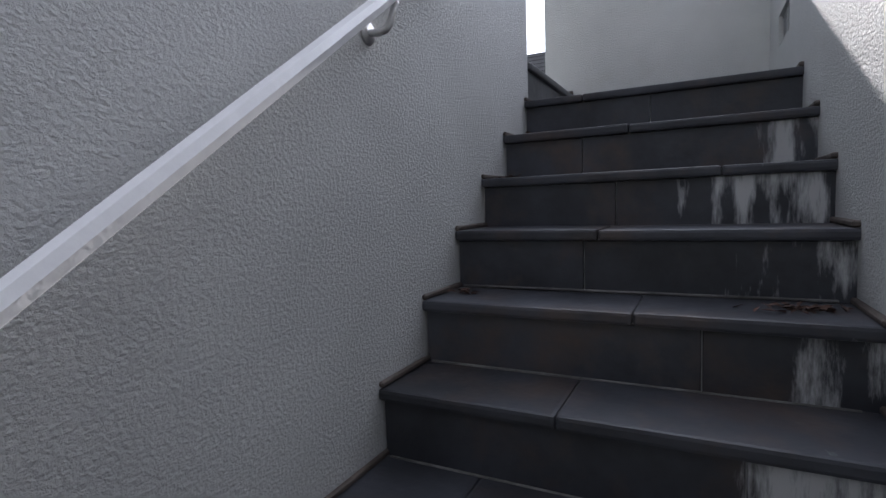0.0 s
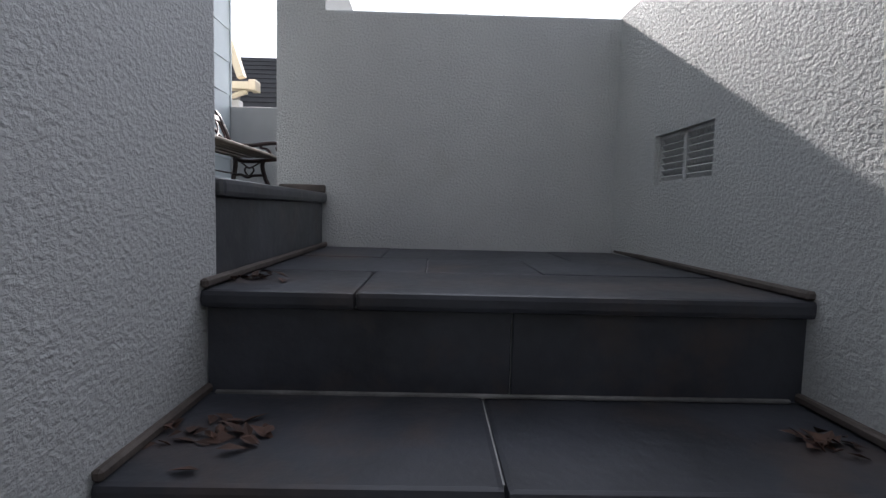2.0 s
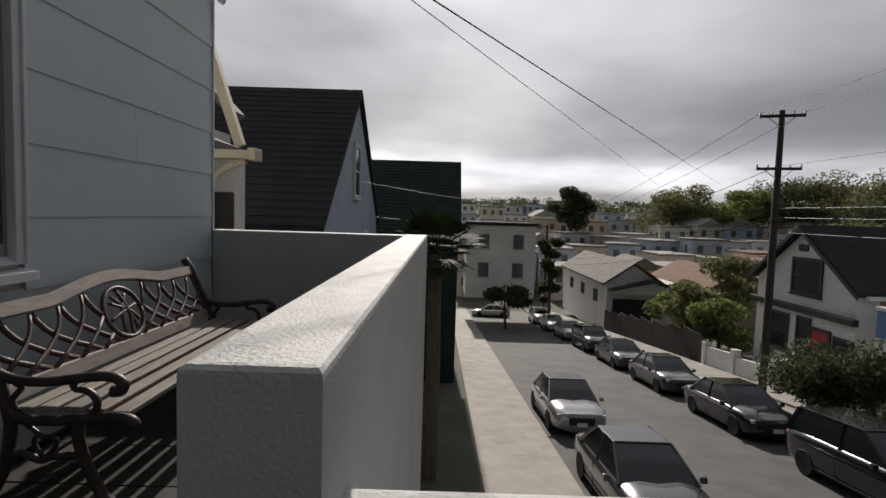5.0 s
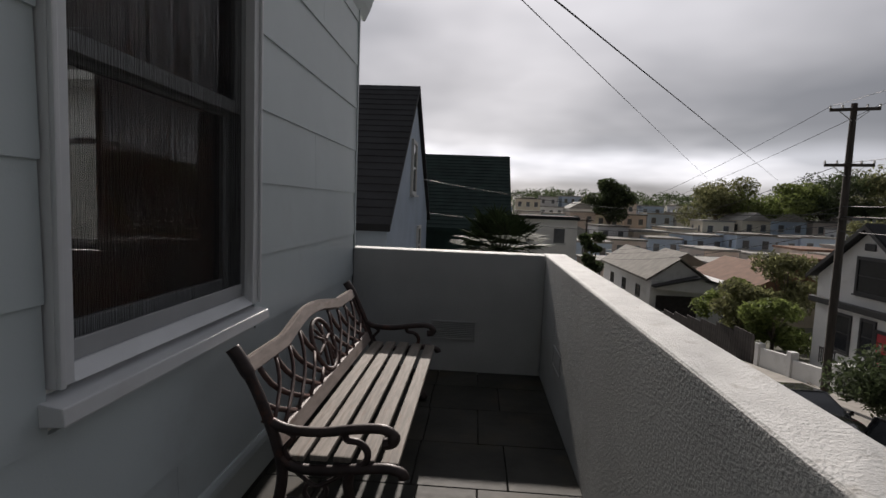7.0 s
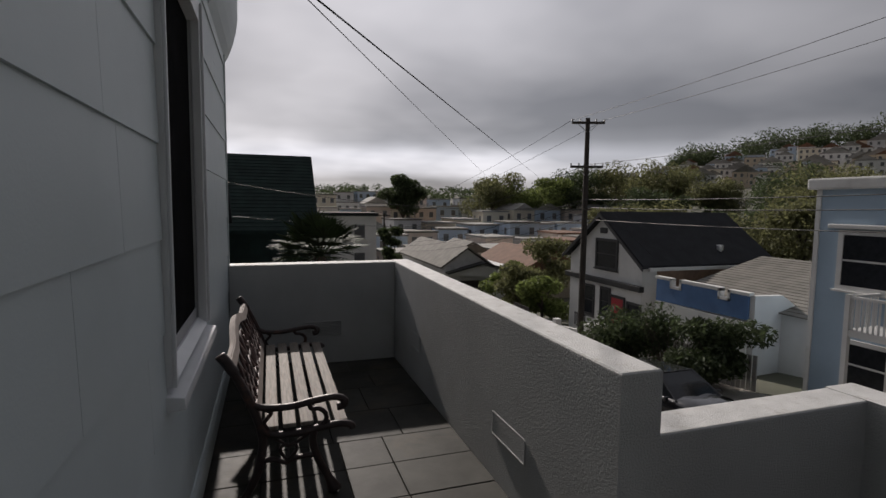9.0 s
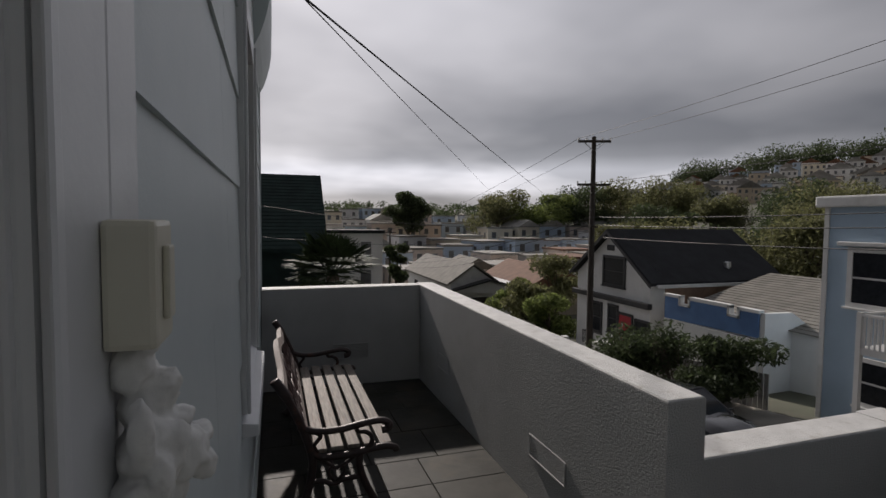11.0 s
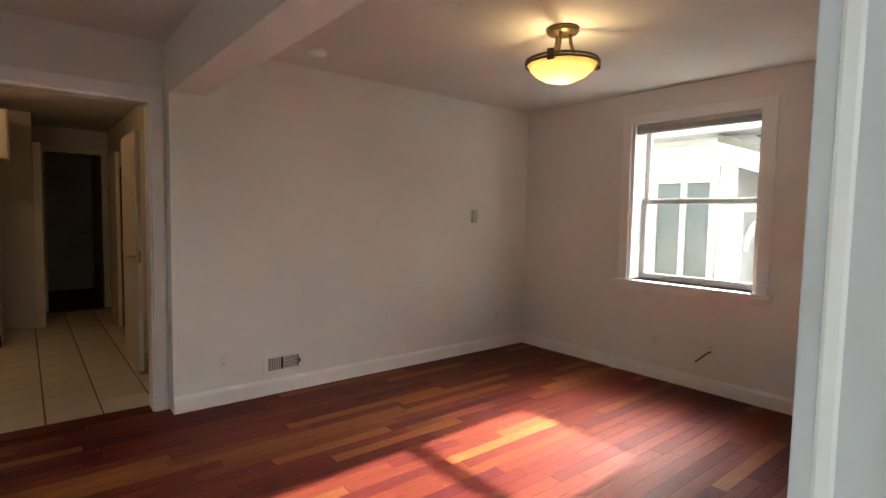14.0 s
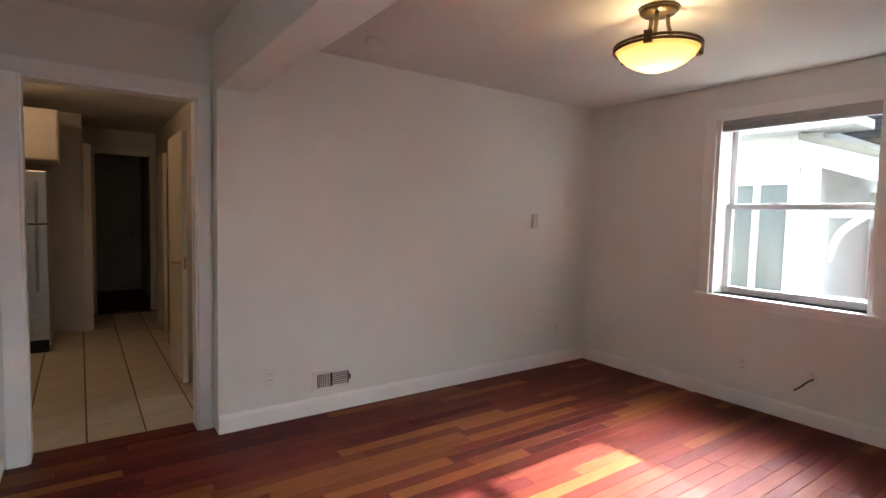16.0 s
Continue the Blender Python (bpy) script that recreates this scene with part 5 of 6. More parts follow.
# white house with black trim and a red door
RHX, RY_, RYB = 20.0, 18.9, 26.1
base = street_z(22) - 1.2
rh = thing("house", "white gabled house with black trim, black roof and red door", "house")
ym = (RY_ + RYB) / 2
gable = [(RY_, base), (RYB, base), (RYB, -1.85), (ym, 0.78), (RY_, -1.85)]
part("wall", prism(gable, "x", RHX, RHX + 9.3), M["white_house"], rh)
for side, (ya, yb) in enumerate(((RY_ - 0.45, ym), (RYB + 0.45, ym))):
    za = -2.0
    part("roof", prism([(ya, za), (yb, 0.92), (yb, 1.10), (ya, za + 0.18)], "x", RHX - 0.35, RHX + 9.6), M["shingle_black"], rh, "black shingle roof slope")
    part("barge_board", prism([(ya, za - 0.12), (yb, 0.80), (yb, 1.02), (ya, za + 0.10)], "x", RHX - 0.42, RHX - 0.36), M["black_trim"], rh)
part("gutter", box(RHX, RHX + 9.4, RY_ - 0.60, RY_ - 0.45, -2.12, -1.93, 0.02), M["white_house"], rh)
part("chimney_pipe", lathe([(0.13, -1.9), (0.13, -1.15), (0.20, -1.12), (0.20, -0.85), (0.13, -0.8)], 12, at=(RHX + 6.0, RY_ + 0.5, 0)), M["chrome"], rh, "metal roof vent pipe")
part("cornice", box(RHX - 0.32, RHX, RY_ - 0.2, RYB + 0.2, -3.35, -3.02, 0.04), M["black_trim"], rh)
house_window(rh, "x", RHX, 21.2, 23.1, -2.3, -0.72, -1, M["black_trim"], 0.16)
house_window(rh, "x", RHX, 23.35, 24.7, -5.5, -3.75, -1, M["black_trim"], 0.14)
house_window(rh, "x", RHX, 21.75, 22.5, -5.2, -3.7, -1, M["black_trim"], 0.14)
house_window(rh, "x", RHX, 19.0, 19.95, -5.3, -4.2, -1, M["black_trim"], 0.14)
ov = part("attic_vent", box(RHX - 0.06, RHX, ym - 0.35, ym + 0.35, -0.25, 0.1, 0.05), M["black_trim"], rh)
rd = part("door", box(RHX - 0.06, RHX, 20.38, 21.48, -5.95, -4.06, 0.02), M["red_door"], rh, "bright red front door")
part("door_frame", wall_with_holes("x", 20.22, 21.64, -6.0, -3.9, RHX - 0.08, RHX - 0.01, [(20.38, 21.48, -6.0, -4.06)]), M["black_trim"], rd)
part("side_wall_brick", box(RHX + 1.0, RHX + 9.3, RY_ - 0.06, RY_, base, -2.1), M["brick_tan"], rh, "tan brick side wall")
part("porch_slab", box(RHX - 1.6, RHX, 20.0, 23.0, base, -5.97), M["white_house"], rh)
for k in range(5):
    part("porch_step", box(RHX - 1.6 - 0.3 * (k + 1), RHX - 1.6 - 0.3 * k, 20.6, 21.8, base, -6.15 - 0.18 * k), M["concrete"], rh)
part("porch_rail", box(RHX - 1.62, RHX - 1.56, 21.85, 23.0, -5.25, -5.17), M["black_trim"], rh)
for k in range(9):
    part("baluster", box(RHX - 1.61, RHX - 1.57, 21.87 + k * 0.135, 21.91 + k * 0.135, -5.97, -5.25), M["black_trim"], rh)

# front garden walls and picket gate before the red-door house
gw = thing("garden_wall", "low white stepped garden wall beside the pavement", "wall")
for y0, y1, z in ((20.0, 23.4, 0.95), (23.4, 26.4, 1.1)):
    part("panel", prism([(y0, street_z(y0) - 0.3), (y1, street_z(y1) - 0.3), (y1, street_z(y1) + z), (y0, street_z(y0) + z)], "x", 17.3, 17.5, 0.02), M["white_house"], gw)
for y in (20.0, 23.4, 26.4):
    part("pier", box(17.2, 17.6, y - 0.2, y + 0.2, street_z(y) - 0.4, street_z(y) + 1.35, 0.03), M["white_house"], gw)
pf = thing("iron_fence", "black iron picket fence in the front garden", "fence")
for k in range(16):
    y = 16.6 + k * 0.2
    part("picket", box(17.38, 17.42, y, y + 0.03, street_z(y), street_z(y) + 1.1), M["black_trim"], pf)
part("rail", prism([(16.5, street_z(16.5) + 0.9), (19.8, street_z(19.8) + 0.9), (19.8, street_z(19.8) + 0.95), (16.5, street_z(16.5) + 0.95)], "x", 17.37, 17.43), M["black_trim"], pf)

# long dark board fence downhill
bf = thing("board_fence", "long dark board fence stepping down along the pavement", "fence")
bd = finish(box(-0.03, 0.03, -0.14, 0.14, -0.2, 1.75, 0.008, segs=1), M["fence_dark"])
for k in range(62):
    y = 27.2 + k * 0.3
    part("board", bd, M["fence_dark"], bf, at=(17.4, y, street_z(27.2 + (k // 8) * 2.4)))

# shop with the stepped blue parapet
SHX = 19.0
sh = thing("shop_building", "low building with blue stepped parapet and corrugated roof", "building")
sb = street_z(14) - 1.0
part("wall", box(SHX + 0.12, SHX + 1.3, 11.25, 16.55, sb, -2.7), M["white_house"], sh)
prof = [(11.25, -3.2), (16.55, -3.3), (16.55, -2.14), (15.55, -2.12), (15.55, -2.5), (14.95, -2.5), (14.95, -2.1), (12.7, -2.14), (12.7, -2.5), (12.2, -2.5), (12.2, -2.12), (11.25, -2.14)]
part("parapet", prism(prof, "x", SHX - 0.08, SHX + 0.12), M["shop_blue"], sh, "blue painted stepped parapet")
for (ya, za), (yb, zb) in zip(prof[2:], prof[3:]):
    y0, y1 = sorted((ya, yb))
    z0, z1 = sorted((za, zb))
    part("parapet_cap", box(SHX - 0.12, SHX + 0.16, y0 - 0.06, y1 + 0.06, z0 - 0.06, z1 + 0.06, 0.01), M["white_house"], sh)
part("front_skirt", box(SHX - 0.10, SHX + 0.10, 11.25, 16.55, sb, -3.31), M["white_house"], sh)
part("side_wall", prism([(SHX, sb), (SHX + 2.4, sb), (SHX + 2.4, -2.75), (SHX + 1.5, -2.2), (SHX, -2.16)], "y", 11.0, 11.24), M["white_house"], sh)
part("hall_wall", box(SHX + 1.5, SHX + 1.7, 7.5, 16.9, sb, -2.95), M["white_house"], sh)
part("hall_end", box(SHX + 1.7, SHX + 8.0, 16.7, 16.9, sb, -2.7), M["brick_tan"], sh, "tan end wall of the hall")
for k in range(20):
    x0, z0 = SHX + 1.3 + k * 0.31, -2.95 + k * 0.083
    part("roof_sheet", prism([(x0, z0), (x0 + 0.33, z0 + 0.088), (x0 + 0.33, z0 + 0.11), (x0, z0 + 0.05)], "y", 7.4, 17.0), M["shingle_grey"], sh)

# light blue clapboard house with outside stair
LBX, LY0, LY1 = 18.0, -3.0, 8.05
lb = thing("clapboard_house", "light blue clapboard house with white trim and outside stair", "house")
lbz = street_z(6) - 0.6
part("wall", box(LBX, LBX + 10, LY0, LY1, lbz, 2.05), M["blue_house"], lb)
for k in range(34):
    z = lbz + 0.4 + k * 0.205
    if z < 2.0:
        part("clapboard", prism([(LBX, z), (LBX - 0.016, z), (LBX - 0.004, z + 0.205), (LBX, z + 0.205)], "y", LY0, LY1), M["blue_house"], lb)
part("cornice", box(LBX - 0.25, LBX + 10.1, LY0 - 0.1, LY1 + 0.25, 2.05, 2.42, 0.06), M["white_house"], lb)
part("corner_board", box(LBX - 0.06, LBX + 0.1, LY1 - 0.12, LY1 + 0.03, lbz, 2.05), M["white_house"], lb)
for y0, y1 in ((5.35, 7.1), (2.7, 4.45), (0.0, 1.7)):
    w = house_window(lb, "x", LBX - 0.03, y0, y1, -1.05, 0.58, -1, M["white_house"], 0.16)
    part("hood", box(LBX - 0.28, LBX, y0 - 0.4, y1 + 0.4, 0.78, 0.92, 0.03), M["white_house"], w)
house_window(lb, "x", LBX - 0.03, 5.6, 6.7, -4.2, -2.9, -1, M["white_house"], 0.14)
DK = -1.44   # the deck stands this much south of the corner window
dk = part("deck", box(LBX - 1.5, LBX - 0.03, 3.0 + DK, 7.4 + DK, -2.35, -2.15), M["white_house"], lb)
part("deck_rail", box(LBX - 1.5, LBX - 1.42, 4.9 + DK, 7.4 + DK, -1.22, -1.14), M["white_house"], lb)
part("deck_rail", box(LBX - 1.5, LBX - 0.05, 7.33 + DK, 7.40 + DK, -1.22, -1.14), M["white_house"], lb)
for k in range(18):
    part("baluster", box(LBX - 1.48, LBX - 1.44, 4.95 + DK + k * 0.14, 4.99 + DK + k * 0.14, -2.15, -1.22), M["white_house"], lb)
for k in range(9):
    part("baluster", box(LBX - 1.4 + k * 0.15, LBX - 1.36 + k * 0.15, 7.34 + DK, 7.38 + DK, -2.15, -1.22), M["white_house"], lb)
for y in (4.9 + DK, 7.35 + DK):
    part("post", box(LBX - 1.52, LBX - 1.38, y - 0.07, y + 0.07, lbz, -1.1), M["white_house"], lb)
for k in range(12):
    part("stair_tread", box(LBX - 1.5, LBX - 0.4, 4.9 + DK - 0.28 * (k + 1), 4.9 + DK - 0.28 * k, -2.3 - 0.19 * (k + 1), -2.25 - 0.19 * (k + 1)), M["white_house"], lb)
    part("baluster", box(LBX - 1.48, LBX - 1.44, 4.8 + DK - 0.28 * k, 4.84 + DK - 0.28 * k, -2.2 - 0.19 * (k + 1), -1.25 - 0.19 * (k + 1)), M["white_house"], lb)
part("stair_rail", prism([(4.95 + DK, -1.22), (1.5 + DK, -3.56), (1.5 + DK, -3.64), (4.95 + DK, -1.30)], "x", LBX - 1.5, LBX - 1.42), M["white_house"], lb)
part("stair_stringer", prism([(4.95 + DK, -2.2), (1.5 + DK, -4.54), (1.5 + DK, -4.8), (4.95 + DK, -2.5)], "x", LBX - 1.52, LBX - 1.46), M["white_house"], lb)

# picket fence and debris before the shop
wf = thing("picket_fence", "weathered white board fence behind the bushes", "fence")
pk = finish(box(-0.025, 0.025, -0.09, 0.09, 0, 1.35, 0.01, segs=1), M["fence_white"])
for k in range(30):
    y = 9.4 + k * 0.22
    part("picket", pk, M["fence_white"], wf, at=(17.25, y, street_z(y) + 0.02))


# gabled neighbours on the porch's side
def gable_house(label, x0, x1, y0, y1, z0, eave, ridge, wall, roof, over=0.3):
    """Ridge along x, gable towards +x."""
    g = thing("house", label, "house")
    ym = (y0 + y1) / 2
    part("wall", prism([(y0, z0), (y1, z0), (y1, eave), (ym, ridge - 0.2), (y0, eave)], "x", x0, x1), wall, g)
    for ya in (y0, y1):
        s = -1 if ya == y0 else 1
        k = (ridge - eave) / (ym - y0)
        e = (ya + s * over, eave - over * k)
        part("roof", prism([e, (ym, ridge), (ym, ridge + 0.15), (e[0], e[1] + 0.15)], "x", x0 - 0.2, x1 + 0.12), roof, g)
        courses = 22
        if s < 0:
            for c in range(courses):
                f = c / courses
                yy, zz = e[0] + (ym - e[0]) * f, e[1] + (ridge - e[1]) * f + 0.15
                dy, dz = (ym - e[0]) / courses, (ridge - e[1]) / courses
                part("shingle_course", prism([(yy - 0.01, zz - 0.02), (yy + dy, zz + dz - 0.02), (yy + dy, zz + dz + 0.004), (yy - 0.01, zz + 0.022)], "x", x0 - 0.2, x1 + 0.125), roof, g)
    return g


g1 = gable_house("pale blue gabled house with steep black shingle roof", -10, -1.25, 8.5, 18.1, -4.8, 0.78, 4.85, M["pale_blue"], M["shingle_black"])
house_window(g1, "x", -1.25, 12.6, 13.5, 1.6, 3.1, 1, M["white_house"], 0.12)
house_window(g1, "x", -1.25, 14.6, 15.4, -0.9, 0.3, 1, M["white_house"], 0.12)
g2 = gable_house("house with a steep dark green shingle roof", -9, 2.28, 19.0, 26.6, -7.0, 0.3, 3.6, M["shingle_green"], M["shingle_green"])

# next-door house with porch roof, seen from the room's window
nb = thing("house", "white clapboard house next door with bracketed porch", "house")
NY = 3.0
part("wall", box(-10, -3.05, NY, 7.6, -3.5, 2.62), M["white_house"], nb)
for k in range(32):
    z = -3.4 + k * 0.19
    if z < 2.5:
        part("clapboard", prism([(NY, z), (NY - 0.03, z), (NY - 0.004, z + 0.19), (NY, z + 0.19)], "x", -10, -3.05), M["white_house"], nb)
part("eave", box(-10, -2.6, NY - 0.45, NY + 0.2, 2.58, 2.70, 0.02), M["white_house"], nb)
part("roof", prism([(NY - 0.45, 2.70), (6.0, 3.75), (6.0, 3.85), (NY - 0.45, 2.80)], "x", -10, -2.6), M["shingle_grey"], nb)
for x0, x1 in ((-4.20, -3.83), (-3.74, -3.40)):
    part("pane", box(x0, x1, NY - 0.035, NY - 0.03, 0.45, 1.93), M["pane_pale"], nb, "pale grey window pane")
bm = bmesh.new()
for a in ((-4.28, -4.20, 0.45, 1.93), (-3.83, -3.74, 0.45, 1.93), (-3.40, -3.30, 0.45, 1.93), (-4.30, -3.28, 1.93, 2.15), (-4.30, -3.28, 0.32, 0.45)):
    box(a[0], a[1], NY - 0.07, NY, a[2], a[3], bm=bm)
part("window_frame", bm, M["white_house"], nb)
# porch roof with sloping barge board, post, bracket, red door behind
part("porch_roof", prism([(-3.25, 2.45), (-1.8, 1.915), (-1.8, 2.045), (-3.25, 2.58)], "y", NY - 0.25, 5.1), M["shingle_grey"], nb)
part("barge_board", prism([(-3.27, 2.22), (-1.40, 1.559), (-1.40, 1.819), (-3.27, 2.48)], "y", NY - 0.34, NY - 0.26), M["white_house"], nb)
part("porch_beam", box(-2.919, -1.45, NY - 0.09, NY + 0.09, 1.50, 1.615), M["white_house"], nb)
for x in (-3.0,):
    part("porch_post", box(x - 0.08, x + 0.08, NY - 0.1, NY + 0.1, -1.5, 1.62), M["white_house"], nb)
for s, x in ((1, -2.92), (1, -1.9)):
    part("bracket", tube(curve_points([(x, NY, 0.95), (x + s * 0.12, NY, 1.32), (x + s * 0.45, NY, 1.60)], 6), 0.05, 6), M["white_house"], nb)
part("porch_rail", box(-3.0, -1.75, NY - 0.06, NY + 0.06, 0.42, 0.52), M["white_house"], nb)
part("porch_panel", box(-3.0, -1.75, NY - 0.03, NY + 0.03, -1.5, 0.42), M["white_house"], nb)
part("porch_back_wall", box(-3.05, -1.75, 4.9, 5.1, -1.5, 1.9), M["white_house"], nb)
part("red_door", box(-3.0, -2.35, 4.84, 4.9, -1.0, 1.35, 0.01), M["red_door"], nb, "red front door")
part("porch_window", box(-2.2, -1.85, 4.86, 4.9, 0.2, 1.3), M["window_dark"], nb, "dark arched porch window")
# bracketed beam end and steep barge board that show past the corner
part("beam_end", box(-1.75, -0.78, NY - 0.10, NY + 0.10, 1.67, 1.78, 0.015), M["beige"], nb)
part("beam_cap", box(-0.86, -0.75, NY - 0.12, NY + 0.12, 1.65, 1.81, 0.02), M["beige"], nb)
part("bracket", tube(curve_points([(-1.40, NY, 1.34), (-1.22, NY, 1.53), (-0.92, NY, 1.65)], 6), 0.04, 6), M["beige"], nb)
part("barge_board", prism([(-1.60, 3.95), (-0.93, 1.86), (-1.03, 1.83), (-1.75, 3.95)], "y", NY - 0.10, NY + 0.02), M["beige"], nb, "beige painted barge board")
part("dormer_eave", prism([(-2.9, 2.95), (-2.25, 3.1), (-1.80, 2.62), (-1.84, 2.54), (-2.3, 2.98), (-2.9, 2.85)], "y", 4.6, 5.2), M["shingle_grey"], nb, "grey shingled dormer eave")


# ---- utility poles and wires ----
def utility_pole(at, h, label, arms=True):
    p = thing("utility_pole", label, "utility pole", "street poles", at)
    part("pole", tube([(0, 0, -0.6), (0, 0, h * 0.5), (0, 0, h)], [0.17, 0.15, 0.11], 10), M["pole_wood"], p)
    if arms:
        for z, w in ((h - 0.25, 1.15), (h - 2.45, 1.15)):
            a = part("cross_arm", box(-w * 0.72, w * 0.72, -0.16, -0.06, z - 0.06, z + 0.06, 0.01), M["pole_wood"], p, at=pose(0, 0, 0, 0, 0, -20))
            for s in (-0.7, -0.35, 0.35, 0.7):
                part("insulator", lathe([(0.001, 0), (0.035, 0), (0.05, 0.04), (0.03, 0.08), (0.04, 0.12), (0.001, 0.13)], 8, at=(s * w, -0.11, z + 0.06)), M["white_plastic"], a)
            for s in (-1, 1):
                part("brace", tube([(s * 0.45 * w, -0.11, z - 0.05), (0, -0.08, z - 0.5)], 0.018, 6), M["chrome"], a)
        part("transformer_bracket", box(-0.25, 0.25, -0.2, 0.0, h * 0.62, h * 0.62 + 0.10, 0.02), M["pole_wood"], p)
    return p


PB = street_z(18.3)
utility_pole((15.7, 18.3, PB), 5.85 - PB, "tall dark wooden utility pole with two cross arms")
utility_pole((15.5, 66, street_z(66)), 12.0, "distant wooden utility pole beside the street")
utility_pole((15.5, -22, street_z(-22)), 10.5, "wooden utility pole uphill beside the street")


def wire(points, r, label="thin black overhead wire", sag=0.0):
    a, b = Vector(points[0]), Vector(points[-1])
    pts = [a.lerp(b, k / 24) - Vector((0, 0, sag * 4 * (k / 24) * (1 - k / 24))) for k in range(25)]
    tagged(part("overhead_wire", tube(pts, r, 5), M["cable"], None), label, "wire", "overhead wires")


wire([(0.05, -1.92, 2.67), (22.2, 34.9, 3.86)], 0.007, "heavy black overhead cable crossing the street")
wire([(0.07, -1.22, 3.01), (18.2, 36.9, 3.93)], 0.005, "thin black overhead cable crossing the street")
for dx, z in ((-0.75, 5.75), (0.75, 5.75)):
    wire([(15.7 + dx, 18.3 + dx * -0.35, z), (15.5 + dx, -22, z + 3.0)], 0.010, sag=0.7)
    wire([(15.7 + dx, 18.3 + dx * -0.35, z), (15.5 + dx, 66, 0.2)], 0.010, sag=0.9)
for z in (3.5, 1.75, 1.35, 0.75):
    wire([(15.6, 18.3, z), (15.4, -22, z + 1.6)], 0.016 if z < 2 else 0.010, "thick black telephone cable along the street" if z < 2 else "thin black overhead wire", 0.55)
    wire([(15.6, 18.3, z), (15.4, 66, z - 5.5)], 0.014, sag=0.9)
wire([(15.7, 18.3, 1.5), (-0.9, 13.0, 2.0)], 0.010, sag=0.5)
wire([(15.7, 18.3, 1.0), (-0.9, 15.0, 0.9)], 0.010, sag=0.5)
wire([(15.7, 18.3, 2.9), (22.0, 19.2, -2.2)], 0.010, sag=0.3)


# ---- trees ----
def leaf_cloud(bm, centre, radii, n, size, rnd):
    """Small folded leaf sprays scattered through an uneven lump."""
    for _ in range(n):
        d = Vector((rnd.gauss(0, 1), rnd.gauss(0, 1), rnd.gauss(0, 1))).normalized()
        r = rnd.random() ** 0.45
        p = Vector(centre) + Vector((d.x * radii[0], d.y * radii[1], d.z * radii[2])) * r
        s = size * rnd.uniform(0.6, 1.35)
        q = Euler((rnd.uniform(-1.1, 1.1), rnd.uniform(-1.1, 1.1), rnd.uniform(0, 6.28))).to_matrix()
        v = [bm.verts.new(p + q @ Vector(c)) for c in ((-s, 0, 0), (0, -s * 0.38, s * 0.12), (s, 0, -s * 0.1), (0, s * 0.38, s * 0.12))]
        bm.faces.new(v)


def tree(label, at, h, spread, mat, seed, trunk=0.35, lumps=9, leaves=260, size=0.32, name="tree", category="tree", low=0.45, group=""):
    rnd = random.Random(seed)
    t = thing(name, label, category, group, at)
    lean = Vector((rnd.uniform(-0.3, 0.3), rnd.uniform(-0.3, 0.3), 0))
    part("trunk", tube([Vector((0, 0, -0.5)), lean * 0.3 + Vector((0, 0, h * 0.25)), lean + Vector((0, 0, h * 0.55)), lean * 1.4 + Vector((0, 0, h * 0.8))], [trunk, trunk * 0.8, trunk * 0.5, trunk * 0.2], 8), M["bark"], t)
    cm = bmesh.new()
    for k in range(lumps):
        a = 2 * math.pi * k / lumps + rnd.uniform(-0.4, 0.4)
        r = spread * rnd.uniform(0.15, 0.75)
        z = h * rnd.uniform(low, 0.92)
        c = Vector((r * math.cos(a), r * math.sin(a), z))
        part("limb", tube([lean * 0.6 + Vector((0, 0, h * 0.3)), c * 0.55 + Vector((0, 0, h * 0.18)), c], [trunk * 0.35, trunk * 0.22, trunk * 0.06], 5), M["bark"], t)
        rr = spread * rnd.uniform(0.28, 0.5)
        leaf_cloud(cm, c, (rr, rr, rr * rnd.uniform(0.5, 0.85)), leaves, size, rnd)
    part("crown", cm, mat, t)
    return t


# fan palm beside the porch
pm = thing("palm_tree", "fan palm with dark spiky fronds beyond the porch", "palm tree", at=(1.45, 8.2, -5.2))
rnd = random.Random(3)
part("trunk", tube([(0, 0, -0.3), (0.05, 0, 2.5), (0.02, 0, 5.3)], [0.2, 0.17, 0.15], 10), M["bark"], pm)
for k in range(58):
    az, el = rnd.uniform(0, 6.28), rnd.uniform(-0.5, 1.25)
    ln = rnd.uniform(0.5, 0.8)
    d = Vector((math.cos(az) * math.cos(el), math.sin(az) * math.cos(el), math.sin(el)))
    top = Vector((0.02, 0, 5.35))
    tip = top + d * ln
    fb = tube([top, tip], [0.014, 0.009], 5)
    side = d.cross(Vector((0, 0, 1))).normalized()
    up_ = side.cross(d)
    for j in range(17):
        ang = (j - 8) / 8 * 1.5
        fd_ = (d * math.cos(ang) + side * math.sin(ang)).normalized()
        L_ = rnd.uniform(0.45, 0.62)
        wv = fd_.cross(up_).normalized() * 0.030
        e = tip + fd_ * L_ + Vector((0, 0, -0.12 * L_))
        vs = [fb.verts.new(p) for p in (tip, tip + fd_ * L_ * 0.5 + wv, e, tip + fd_ * L_ * 0.5 - wv)]
        fb.faces.new(vs)
    part("frond", fb, M["palm_leaf"], pm)

tree("dense dark green street bush with bare twigs", (15.6, 13.9, street_z(13.9)), 2.7, 2.3, M["leaf_dark"], 1, 0.12, 18, 420, 0.12, "bush", "bush", 0.12)
tree("rounded dark green street tree", (16.0, 10.2, street_z(10.2)), 2.8, 1.8, M["leaf_dark"], 2, 0.12, 16, 420, 0.12, "bush", "bush", 0.15)
